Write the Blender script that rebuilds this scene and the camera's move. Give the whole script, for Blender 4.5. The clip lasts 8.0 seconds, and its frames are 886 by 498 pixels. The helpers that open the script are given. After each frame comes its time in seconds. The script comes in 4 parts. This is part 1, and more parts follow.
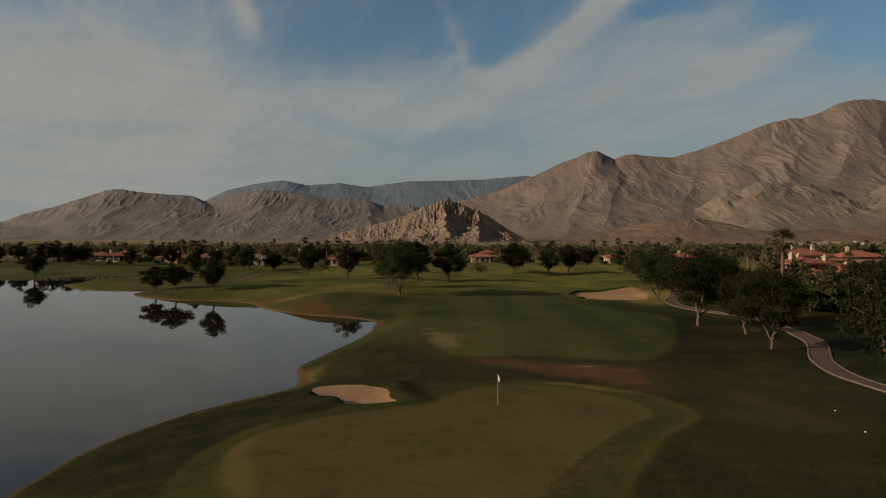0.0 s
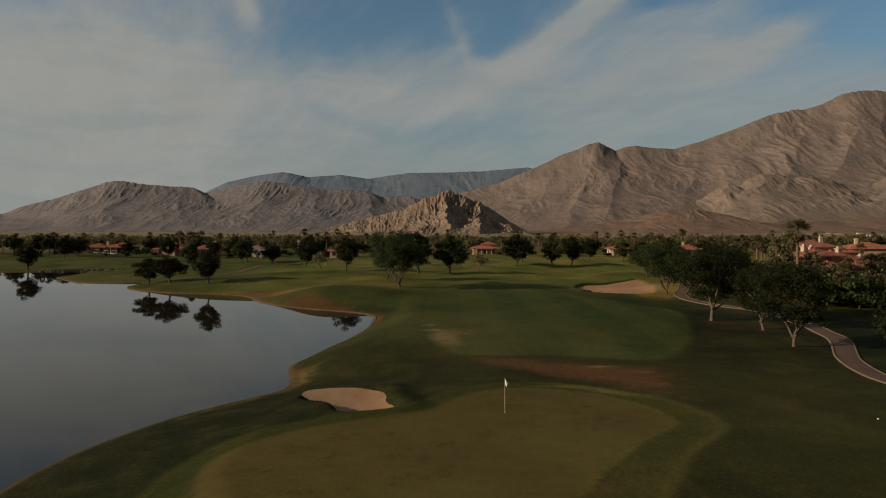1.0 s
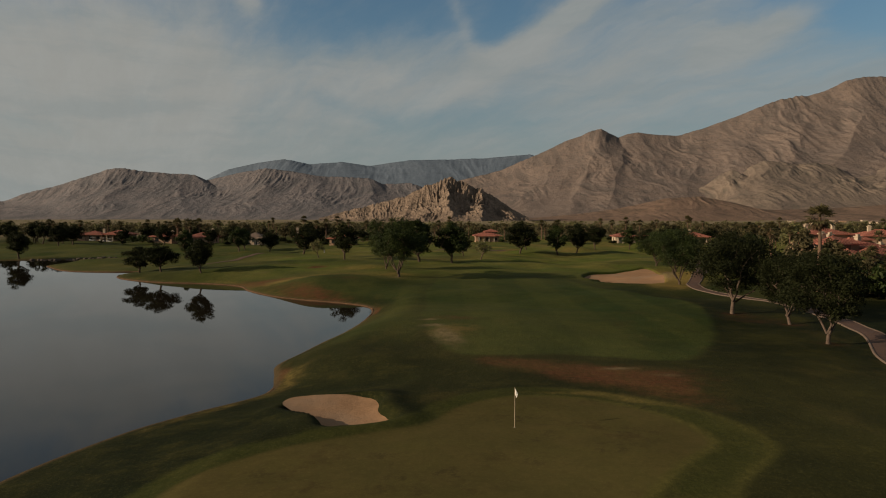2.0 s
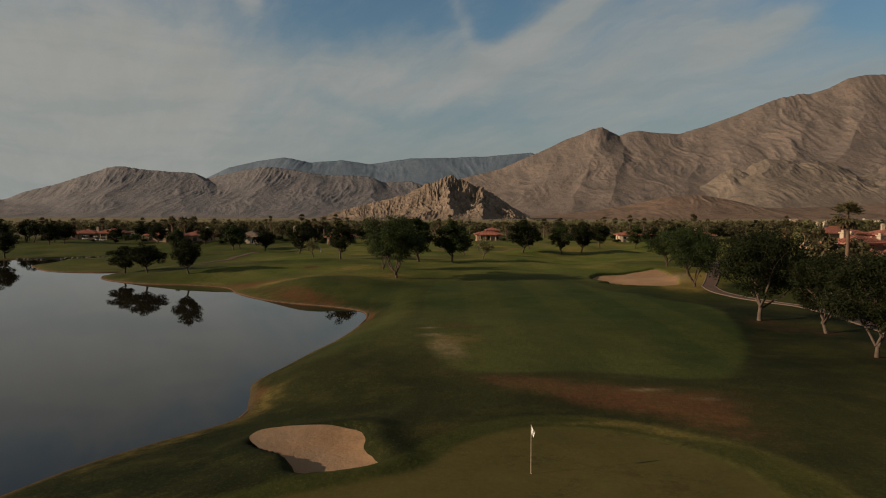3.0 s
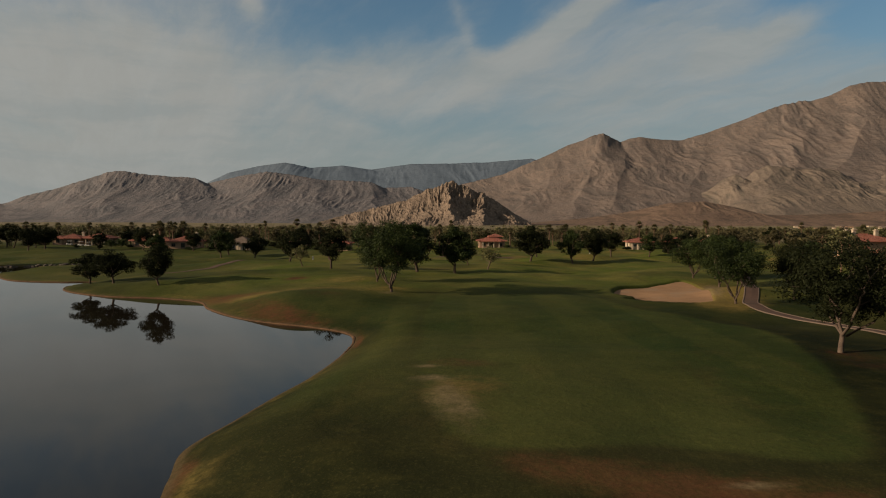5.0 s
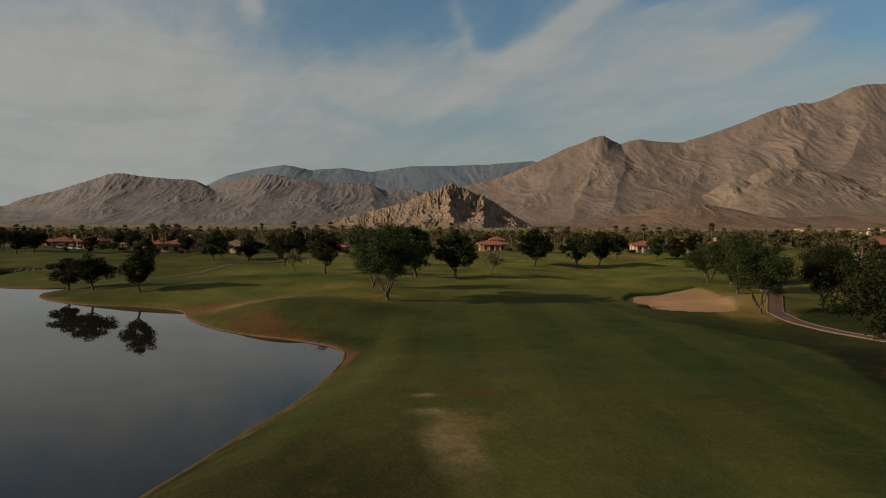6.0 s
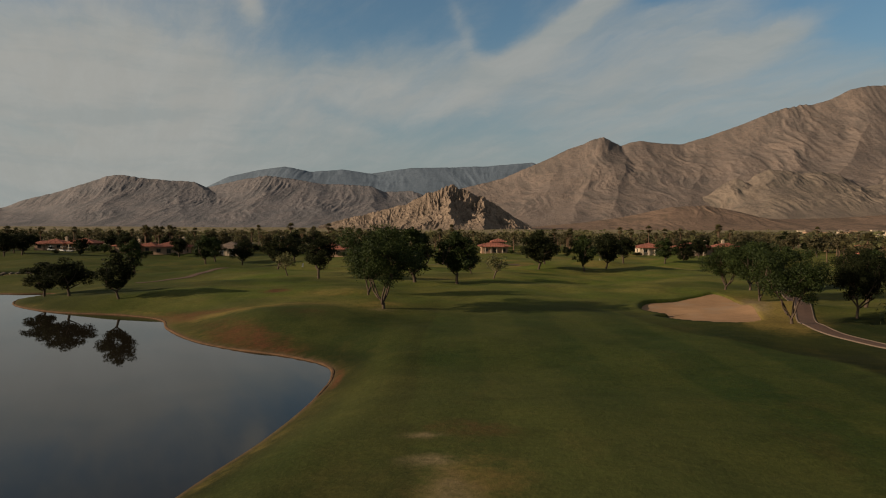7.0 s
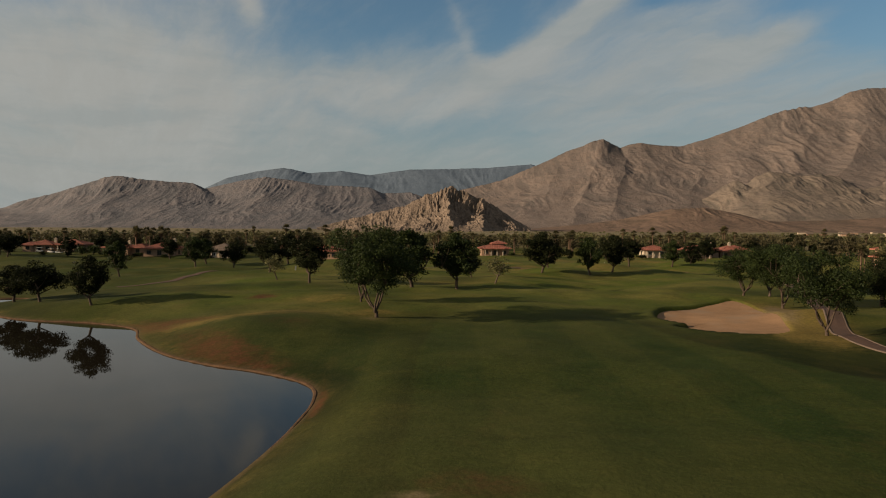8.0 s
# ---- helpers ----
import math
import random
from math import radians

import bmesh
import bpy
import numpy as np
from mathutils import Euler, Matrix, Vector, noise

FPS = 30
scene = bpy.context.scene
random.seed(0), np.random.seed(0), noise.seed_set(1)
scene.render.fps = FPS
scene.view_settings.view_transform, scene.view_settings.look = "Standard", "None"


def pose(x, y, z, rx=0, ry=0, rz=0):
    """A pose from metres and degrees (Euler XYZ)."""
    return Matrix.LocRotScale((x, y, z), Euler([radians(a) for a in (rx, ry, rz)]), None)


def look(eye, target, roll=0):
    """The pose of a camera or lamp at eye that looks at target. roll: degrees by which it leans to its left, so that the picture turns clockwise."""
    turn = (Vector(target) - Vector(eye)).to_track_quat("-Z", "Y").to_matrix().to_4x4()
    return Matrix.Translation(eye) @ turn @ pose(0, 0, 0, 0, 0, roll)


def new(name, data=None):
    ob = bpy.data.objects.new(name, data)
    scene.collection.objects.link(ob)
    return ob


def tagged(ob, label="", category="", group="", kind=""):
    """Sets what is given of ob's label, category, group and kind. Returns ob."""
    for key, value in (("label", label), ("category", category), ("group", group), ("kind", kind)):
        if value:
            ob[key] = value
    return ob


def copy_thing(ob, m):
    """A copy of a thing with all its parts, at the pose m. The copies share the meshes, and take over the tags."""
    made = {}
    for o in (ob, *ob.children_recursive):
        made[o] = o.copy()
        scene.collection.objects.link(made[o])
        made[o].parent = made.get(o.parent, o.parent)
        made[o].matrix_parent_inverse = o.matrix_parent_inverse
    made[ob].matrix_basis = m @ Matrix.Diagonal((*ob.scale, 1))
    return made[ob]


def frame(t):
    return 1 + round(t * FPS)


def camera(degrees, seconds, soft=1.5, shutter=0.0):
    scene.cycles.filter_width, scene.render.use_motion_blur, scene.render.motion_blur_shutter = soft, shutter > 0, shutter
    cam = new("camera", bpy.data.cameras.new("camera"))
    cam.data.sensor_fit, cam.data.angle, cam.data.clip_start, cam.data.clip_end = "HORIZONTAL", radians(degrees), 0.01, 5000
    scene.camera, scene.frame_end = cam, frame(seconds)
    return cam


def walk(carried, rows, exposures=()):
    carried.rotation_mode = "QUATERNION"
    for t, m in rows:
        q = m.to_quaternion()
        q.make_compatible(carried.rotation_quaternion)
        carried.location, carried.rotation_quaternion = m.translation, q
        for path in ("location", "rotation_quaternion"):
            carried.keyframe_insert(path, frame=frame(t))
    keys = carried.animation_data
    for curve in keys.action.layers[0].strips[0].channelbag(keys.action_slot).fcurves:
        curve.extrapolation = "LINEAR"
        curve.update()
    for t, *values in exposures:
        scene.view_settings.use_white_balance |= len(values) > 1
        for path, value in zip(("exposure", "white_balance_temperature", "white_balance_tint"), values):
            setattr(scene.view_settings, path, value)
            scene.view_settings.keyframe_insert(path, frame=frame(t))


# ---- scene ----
cam = camera(66.2, 8.0, soft=1.1)
PATH = [
    (0, (0.001, 5.824, 11.849), (0.0, 7.824, 11.817), -0.0),
    (0.5, (-0.028, 7.735, 11.809), (-0.03, 9.735, 11.777), -0.1),
    (1, (-0.025, 9.926, 11.753), (-0.029, 11.926, 11.697), -0.0),
    (1.5, (0.019, 12.559, 11.707), (0.011, 14.557, 11.625), -0.0),
    (3, (0.078, 22.202, 11.575), (0.067, 24.199, 11.477), 0.0),
    (3.5, (0.041, 25.68, 11.517), (0.03, 27.677, 11.424), 0.1),
    (4, (-0.043, 29.166, 11.448), (-0.055, 31.164, 11.361), 0.2),
    (4.5, (-0.119, 32.714, 11.451), (-0.132, 34.713, 11.367), 0.2),
    (6, (-0.288, 43.262, 11.53), (-0.3, 45.26, 11.456), 0.2),
    (6.5, (-0.348, 46.837, 11.537), (-0.361, 48.836, 11.466), 0.2),
    (7, (-0.383, 50.468, 11.532), (-0.396, 52.467, 11.463), 0.2),
    (7.5, (-0.419, 54.059, 11.481), (-0.432, 56.058, 11.415), 0.2),
    (8, (-0.41, 57.722, 11.449), (-0.42, 59.721, 11.385), 0.3),
]
walk(cam, [(t, look(eye, target, roll)) for t, eye, target, roll in PATH],
     exposures=((0, 0.0), (3, 0.03), (5, 0.10), (8, 0.22)))

# ---- light and sky ----
SUN_EL, SUN_AZ = radians(18.0), radians(195.0)   # azimuth of the sun, counter-clockwise from +x
sun_dir = Vector((math.cos(SUN_AZ) * math.cos(SUN_EL), math.sin(SUN_AZ) * math.cos(SUN_EL), math.sin(SUN_EL)))
sun = new("sun", bpy.data.lights.new("sun", "SUN"))
sun.data.energy, sun.data.angle, sun.data.color = 5.0, radians(0.6), (1.0, 0.80, 0.58)
sun.matrix_world = look(sun_dir * 200, (0, 0, 0))


class Nodes:
    """Small builder of node graphs."""

    def __init__(self, tree):
        self.tree = tree
        tree.nodes.clear()

    def add(self, kind, ins=None, **props):
        n = self.tree.nodes.new(kind)
        for k, v in props.items():
            setattr(n, k, v)
        for k, v in (ins or {}).items():
            self.put(n.inputs[k], v)
        return n

    def put(self, socket, v):
        if isinstance(v, bpy.types.NodeSocket):
            self.tree.links.new(v, socket)
        elif isinstance(v, bpy.types.Node):
            self.tree.links.new(v.outputs[0], socket)
        else:
            socket.default_value = v

    def m(self, op, a, b=0.0, c=0.0, clamp=False):
        n = self.tree.nodes.new("ShaderNodeMath")
        n.operation, n.use_clamp = op, clamp
        for i, v in enumerate((a, b, c)):
            self.put(n.inputs[i], v)
        return n.outputs[0]

    def vm(self, op, a, b=(0, 0, 0), out=0):
        n = self.tree.nodes.new("ShaderNodeVectorMath")
        n.operation = op
        self.put(n.inputs[0], a)
        self.put(n.inputs[1], b)
        return n.outputs[out]

    def scale(self, a, s):
        n = self.tree.nodes.new("ShaderNodeVectorMath")
        n.operation = "SCALE"
        self.put(n.inputs[0], a)
        self.put(n.inputs[3], s)
        return n.outputs[0]

    def mix(self, f, a, b, blend="MIX"):
        n = self.tree.nodes.new("ShaderNodeMix")
        n.data_type, n.blend_type = "RGBA", blend
        for i, v in ((0, f), (6, a), (7, b)):
            if isinstance(v, tuple) and len(v) == 3:
                v = (*v, 1)
            self.put(n.inputs[i], v)
        return n.outputs[2]

    def noise(self, vec, scale, detail=4.0, rough=0.55, color=False):
        n = self.add("ShaderNodeTexNoise", {"Scale": scale, "Detail": detail, "Roughness": rough})
        if vec is not None:
            self.put(n.inputs["Vector"], vec)
        return n.outputs[1 if color else 0]

    def ramp(self, f, lo, hi, a=0.0, b=1.0):
        n = self.add("ShaderNodeMapRange", {0: f, 1: lo, 2: hi, 3: a, 4: b}, interpolation_type="SMOOTHSTEP")
        return n.outputs[0]


def sky():
    world = bpy.data.worlds.new("sky")
    scene.world = world
    world.use_nodes = True
    N = Nodes(world.node_tree)
    nish = N.add("ShaderNodeTexSky", sky_type="NISHITA", sun_disc=False, sun_elevation=SUN_EL,
                 sun_rotation=math.pi / 2 - SUN_AZ, air_density=1.0, dust_density=2.0, ozone_density=1.5)
    co = N.add("ShaderNodeTexCoord").outputs["Generated"]
    wob = N.noise(co, 5.0, 6.0, 0.6, color=True)
    d = N.vm("NORMALIZE", N.vm("ADD", co, N.scale(N.vm("SUBTRACT", wob, (0.5, 0.5, 0.5)), 0.07)))
    sep = N.add("ShaderNodeSeparateXYZ", {0: d})
    up = N.m("ADD", N.m("MAXIMUM", sep.outputs[2], 0.0), 0.16)
    flat = N.add("ShaderNodeCombineXYZ", {0: N.m("DIVIDE", sep.outputs[0], up), 1: N.m("DIVIDE", sep.outputs[1], up)})
    turned = N.add("ShaderNodeVectorRotate", {0: flat.outputs[0], "Angle": radians(-28)}, rotation_type="Z_AXIS").outputs[0]
    stretch = N.vm("MULTIPLY", turned, (1.0, 0.33, 1.0))
    soft = N.noise(stretch, 0.9, 6.0, 0.55)
    fine = N.noise(stretch, 3.2, 8.0, 0.65)

    def way(x, y):
        return Vector(((x - 784) / 1203, 1, (422 - y) / 1203)).normalized()

    def streak(a, b, wide, power):
        a, b = way(*a), way(*b)
        n, t, mid = a.cross(b).normalized(), (b - a).normalized(), (a + b) / 2
        across = N.m("DIVIDE", N.vm("DOT_PRODUCT", d, tuple(n), 1), wide)
        along = N.m("DIVIDE", N.m("SUBTRACT", N.vm("DOT_PRODUCT", d, tuple(t), 1), mid.dot(t)), (b - a).length * 0.62)
        e = N.m("ADD", N.m("MULTIPLY", across, across), N.m("POWER", N.m("ABSOLUTE", along), 4.0))
        return N.m("MULTIPLY", N.m("EXPONENT", N.m("MULTIPLY", e, -1.0)), power)

    # thin high cloud: an even veil low down, ragged wisps and blue gaps higher up
    low = N.ramp(sep.outputs[2], 0.15, 0.31, 0.66, 0.22)
    low = N.m("SUBTRACT", low, N.ramp(sep.outputs[2], 0.30, 0.75, 0.0, 0.25))
    veil = N.m("ADD", low, N.m("MULTIPLY", N.m("SUBTRACT", soft, 0.5), 1.3))
    veil = N.m("ADD", veil, N.m("MULTIPLY", N.m("SUBTRACT", fine, 0.5), 1.25))
    veil = N.m("ADD", veil, N.ramp(sep.outputs[0], -0.5, -0.1, 0.42, 0.0))
    for a, b, wide, power in (((860, 165), (1110, -10), 0.017, 0.85), ((905, 150), (1075, 40), 0.030, 0.22), ((772, -10), (832, 130), 0.012, 0.22),
                              ((1240, 142), (1450, 36), 0.016, 0.55), ((1180, 130), (1420, 90), 0.030, 0.20), ((405, -20), (445, 66), 0.014, 0.40),
                              ((1090, 70), (1300, 30), 0.045, 0.22), ((150, 120), (1500, 175), 0.05, 0.22),
                              ((560, 225), (700, 250), 0.016, -0.30), ((700, 250), (960, 275), 0.020, -0.22), ((380, 90), (530, 110), 0.030, -0.22),
                              ((575, 95), (790, 85), 0.034, -0.20), ((845, 105), (905, 30), 0.022, -0.34), ((1120, 30), (1240, 20), 0.016, -0.22),
                              ((1400, 25), (1750, 90), 0.040, -0.40), ((0, 250), (120, 262), 0.014, -0.30)):
        veil = N.m("ADD", veil, streak(a, b, wide, power))
    veil = N.ramp(veil, 0.05, 1.05, 0.0, 0.95)
    clear = N.mix(1.0, nish.outputs[0], (0.062, 0.076, 0.077), "MULTIPLY")
    clear = N.mix(N.ramp(sep.outputs[2], 0.02, 0.30, 0.75, 0.0), clear, (0.215, 0.245, 0.250))
    warm = N.ramp(sep.outputs[0], -0.6, 0.5, 1.0, 0.0)
    cloud = N.mix(warm, (0.270, 0.288, 0.283), (0.308, 0.304, 0.280))
    cloud = N.mix(N.ramp(sep.outputs[2], 0.0, 0.2, 0.45, 0.0), cloud, (0.240, 0.264, 0.258))
    wisp = N.noise(N.vm("MULTIPLY", turned, (2.6, 0.5, 1.0)), 2.4, 9.0, 0.68)
    band = N.noise(N.vm("MULTIPLY", d, (2.0, 2.0, 16.0)), 1.6, 6.0, 0.6)
    cloud = N.mix(N.ramp(wisp, 0.35, 0.7, 0.0, 0.30), cloud, (0.36, 0.365, 0.345))
    cloud = N.mix(N.ramp(band, 0.42, 0.66, 0.0, 0.34), cloud, (0.195, 0.235, 0.24))
    out = N.mix(veil, clear, cloud)
    out = N.mix(N.ramp(sep.outputs[2], 0.31, 0.44, 0.0, 0.8), out, (0.165, 0.163, 0.156))
    bg = N.add("ShaderNodeBackground", {0: out, 1: 1.0})
    N.add("ShaderNodeOutputWorld", {0: bg})


sky()


# ---- materials ----
def material(name, rough=0.8, spec=0.3):
    mat = bpy.data.materials.new(name)
    mat.use_nodes = True
    N = Nodes(mat.node_tree)
    p = N.add("ShaderNodeBsdfPrincipled", {"Roughness": rough, "Specular IOR Level": spec})
    N.add("ShaderNodeOutputMaterial", {0: p})
    return mat, N, p


def bump(N, p, height, strength, dist):
    b = N.add("ShaderNodeBump", {"Strength": strength, "Distance": dist, "Height": height})
    N.put(p.inputs["Normal"], b.outputs[0])


def mottled(name, a, b, scale, rough=0.8, spec=0.3, bump_d=0.02, fine=8.0, extra=None, spots=0.0):
    """A surface between two colours, in patches and in grain."""
    mat, N, p = material(name, rough, spec)
    co = N.add("ShaderNodeTexCoord").outputs["Object"]
    rnd = N.add("ShaderNodeObjectInfo").outputs["Random"]
    big = N.noise(co, scale, 4.0)
    small = N.noise(co, scale * fine, 5.0, 0.65)
    f = N.m("ADD", N.m("MULTIPLY", big, 0.6), N.m("MULTIPLY", small, 0.6))
    f = N.m("ADD", f, N.m("MULTIPLY", N.m("SUBTRACT", rnd, 0.5), spots))
    c = N.mix(N.ramp(f, 0.35, 0.85), a, b)
    if extra:
        c = N.mix(N.ramp(N.noise(co, scale * 0.37, 3.0), 0.5, 0.7, 0.0, 0.7), c, extra)
    N.put(p.inputs["Base Color"], c)
    bump(N, p, small, 0.6, bump_d)
    return mat


def leaf_material(name, a, b, shine=0.12):
    mat, N, p = material(name, 0.6, shine)
    g = N.add("ShaderNodeNewGeometry").outputs["Random Per Island"]
    rnd = N.add("ShaderNodeObjectInfo").outputs["Random"]
    c = N.mix(g, a, b)
    co = N.add("ShaderNodeTexCoord").outputs["Object"]
    c = N.mix(N.ramp(N.noise(co, 0.55, 3.0), 0.42, 0.66, 0.0, 0.65), c, tuple(0.5 * v for v in a))
    c = N.mix(N.ramp(N.noise(co, 0.9, 3.0), 0.58, 0.75, 0.0, 0.5), c, tuple(1.35 * v for v in b))
    c = N.mix(N.m("MULTIPLY", rnd, 0.35), c, tuple(0.55 * v for v in a))
    N.put(p.inputs["Base Color"], c)
    tr = N.add("ShaderNodeBsdfTranslucent", {0: c})
    mixed = N.add("ShaderNodeMixShader", {0: 0.25, 1: p.outputs[0], 2: tr.outputs[0]})
    N.put(N.tree.nodes["Material Output"].inputs[0], mixed.outputs[0])
    return mat


def ground_material():
    mat, N, p = material("turf_and_soil", 0.9, 0.04)
    co = N.add("ShaderNodeTexCoord").outputs["Object"]

    def attr(n):
        return N.add("ShaderNodeAttribute", attribute_name=n).outputs["Fac"]

    grain = N.noise(co, 3.0, 6.0, 0.7)
    tuft = N.noise(co, 0.55, 5.0, 0.6)
    patch = N.noise(co, 0.07, 4.0, 0.55)
    wide = N.noise(co, 0.02, 3.0, 0.5)
    rough_c = N.mix(N.ramp(tuft, 0.3, 0.7), (0.0055, 0.0082, 0.0030), (0.0100, 0.0132, 0.0046))
    rough_c = N.mix(N.ramp(patch, 0.48, 0.75, 0.0, 0.5), rough_c, (0.046, 0.044, 0.011))
    stripe = N.add("ShaderNodeTexWave", {"Vector": co, "Scale": 0.034, "Distortion": 0.5, "Detail": 2.0}).outputs[0]
    fair_c = N.mix(N.ramp(patch, 0.35, 0.7), (0.025, 0.041, 0.0095), (0.043, 0.052, 0.013))
    fair_c = N.mix(N.m("MULTIPLY", N.ramp(stripe, 0.35, 0.65), 0.45), fair_c, (0.060, 0.068, 0.016))
    fair_c = N.mix(N.ramp(tuft, 0.4, 0.75, 0.0, 0.35), fair_c, (0.024, 0.036, 0.006))
    green_c = N.mix(N.ramp(tuft, 0.3, 0.75), (0.065, 0.054, 0.017), (0.082, 0.063, 0.021))
    green_c = N.mix(N.ramp(N.noise(co, 0.30, 7.0, 0.75), 0.54, 0.68, 0.0, 0.7), green_c, (0.046, 0.032, 0.012))
    c = N.mix(attr("fairway"), rough_c, fair_c)
    # turf gets paler and yellower from about y = 98 outwards
    far_turf_c = N.mix(N.ramp(patch, 0.38, 0.66), (0.090, 0.110, 0.018), (0.160, 0.142, 0.036))
    far_turf_c = N.mix(N.ramp(tuft, 0.35, 0.7, 0.0, 0.4), far_turf_c, (0.052, 0.066, 0.012))
    c = N.mix(attr("far_turf"), c, far_turf_c)
    c = N.mix(attr("fringe"), c, N.mix(tuft, (0.024, 0.032, 0.006), (0.040, 0.040, 0.010)))
    c = N.mix(attr("green"), c, green_c)
    ragged = N.m("MULTIPLY", N.m("SUBTRACT", N.noise(co, 0.42, 9.0, 0.80), 0.5), 3.6)
    for name, a, b in (("dry", (0.235, 0.160, 0.048), (0.150, 0.112, 0.032)), ("red", (0.120, 0.034, 0.021), (0.066, 0.034, 0.015)),
                       ("tan", (0.24, 0.175, 0.105), (0.15, 0.11, 0.06))):
        k = attr(name)
        f = N.ramp(N.m("ADD", k, N.m("MULTIPLY", ragged, N.m("MULTIPLY", k, N.m("SUBTRACT", 1.6, k)))), 0.1, 0.95, 0.0, 0.92)
        c = N.mix(f, c, N.mix(tuft, a, b))
    desert = N.mix(N.ramp(N.noise(co, 0.012, 5.0, 0.7), 0.4, 0.6), (0.30, 0.235, 0.15), (0.19, 0.155, 0.095))
    desert = N.mix(N.ramp(N.noise(co, 0.05, 5.0, 0.8), 0.5, 0.65, 0.0, 0.7), desert, (0.07, 0.075, 0.035))
    streak = N.noise(N.vm("MULTIPLY", co, (0.30, 0.42, 1.0)), 1.0, 8.0, 0.72)
    c = N.mix(N.ramp(streak, 0.46, 0.68, 0.0, 0.38), c, N.mix(0.5, c, (0.10, 0.088, 0.022)))
    c = N.mix(N.m("MULTIPLY", N.ramp(streak, 0.30, 0.46, 0.42, 0.0), N.m("SUBTRACT", 1.0, N.m("MULTIPLY", attr("green"), 0.7))), c, (0.010, 0.016, 0.003))
    blotch = N.noise(N.vm("MULTIPLY", co, (1.0, 0.55, 1.0)), 0.16, 7.0, 0.68)
    c = N.mix(N.ramp(blotch, 0.54, 0.68, 0.0, 0.30), c, (0.078, 0.058, 0.018))
    c = N.mix(attr("desert"), c, desert)
    c = N.mix(attr("mud"), c, N.mix(tuft, (0.10, 0.062, 0.034), (0.055, 0.040, 0.022)))
    c = N.mix(attr("rim"), c, N.mix(tuft, (0.115, 0.096, 0.026), (0.070, 0.066, 0.016)))
    scuff = N.noise(co, 1.1, 8.0, 0.8)
    c = N.mix(N.m("MULTIPLY", attr("scuffed"), N.ramp(scuff, 0.50, 0.60)), c, (0.022, 0.017, 0.009))
    blade = N.noise(co, 7.0, 3.0, 0.7)
    c = N.mix(N.m("MULTIPLY", N.ramp(grain, 0.36, 0.62, 0.50, 0.0), N.m("SUBTRACT", 1.0, N.m("MULTIPLY", attr("green"), 0.6))), c, N.mix(0.65, c, (0.008, 0.012, 0.003)))
    c = N.mix(N.ramp(blade, 0.52, 0.70, 0.0, 0.30), c, N.mix(0.5, c, (0.16, 0.14, 0.05)))
    c = N.mix(N.ramp(wide, 0.4, 0.65, 0.0, 0.25), c, (0.11, 0.10, 0.035))
    N.put(p.inputs["Base Color"], c)
    bump(N, p, N.m("ADD", N.m("ADD", grain, N.m("MULTIPLY", tuft, 1.8)), N.m("MULTIPLY", streak, 2.0)), N.m("SUBTRACT", 0.42, N.m("MULTIPLY", attr("green"), 0.3)), 0.08)
    return mat


def rock_material(name, lit, dark, scrub, size, relief):
    """Bare desert rock: two tones, scrub flecks, cracks, darker gullies, paler ridges."""
    mat, N, p = material(name, 0.95, 0.1)
    co = N.add("ShaderNodeTexCoord").outputs["Object"]
    big = N.noise(co, size, 6.0, 0.6)
    small = N.noise(co, size * 9, 8.0, 0.72)
    vein = N.noise(N.vm("MULTIPLY", co, (1, 1, 3.0)), size * 3, 6.0, 0.65)
    c = N.mix(N.ramp(big, 0.35, 0.65), lit, dark)
    c = N.mix(N.ramp(vein, 0.5, 0.7, 0.0, 0.6), c, tuple(0.6 * v for v in dark))
    c = N.mix(N.ramp(small, 0.48, 0.62, 0.0, 0.9), c, scrub)
    # colour follows the relief: darker down in the gullies, paler on the ridges
    gully_tone = N.add("ShaderNodeAttribute", attribute_name="gully_tone").outputs["Fac"]
    c = N.mix(N.ramp(gully_tone, 0.5, 0.95, 0.0, 0.75), c, tuple(0.85 * v for v in scrub))
    c = N.mix(N.ramp(gully_tone, 0.35, 0.05, 0.0, 0.4), c, tuple(1.12 * v for v in lit))
    c = N.mix(N.ramp(N.noise(co, size * 22, 4.0, 0.7), 0.55, 0.75, 0.0, 0.4), c, tuple(1.25 * v for v in lit))
    fleck = N.noise(co, size * 34, 5.0, 0.75)
    c = N.mix(N.ramp(fleck, 0.50, 0.62, 0.0, 0.55), c, tuple(0.72 * v for v in scrub))
    N.put(p.inputs["Base Color"], c)
    bump(N, p, N.m("ADD", small, N.m("MULTIPLY", vein, 1.6)), 1.0, relief)
    return mat


def water_material():
    mat, N, p = material("pond_water", 0.02, 0.36)
    co = N.add("ShaderNodeTexCoord").outputs["Object"]
    N.put(p.inputs["Base Color"], (0.013, 0.0105, 0.007, 1))
    p.inputs["IOR"].default_value = 1.333
    rip = N.noise(N.vm("MULTIPLY", co, (1.0, 0.6, 1.0)), 0.8, 4.0, 0.6)
    bump(N, p, rip, 0.10, 0.012)
    return mat


def path_material():
    return mottled("worn_path_concrete", (0.112, 0.066, 0.047), (0.070, 0.043, 0.032), 0.6, 0.9, 0.2, 0.01)


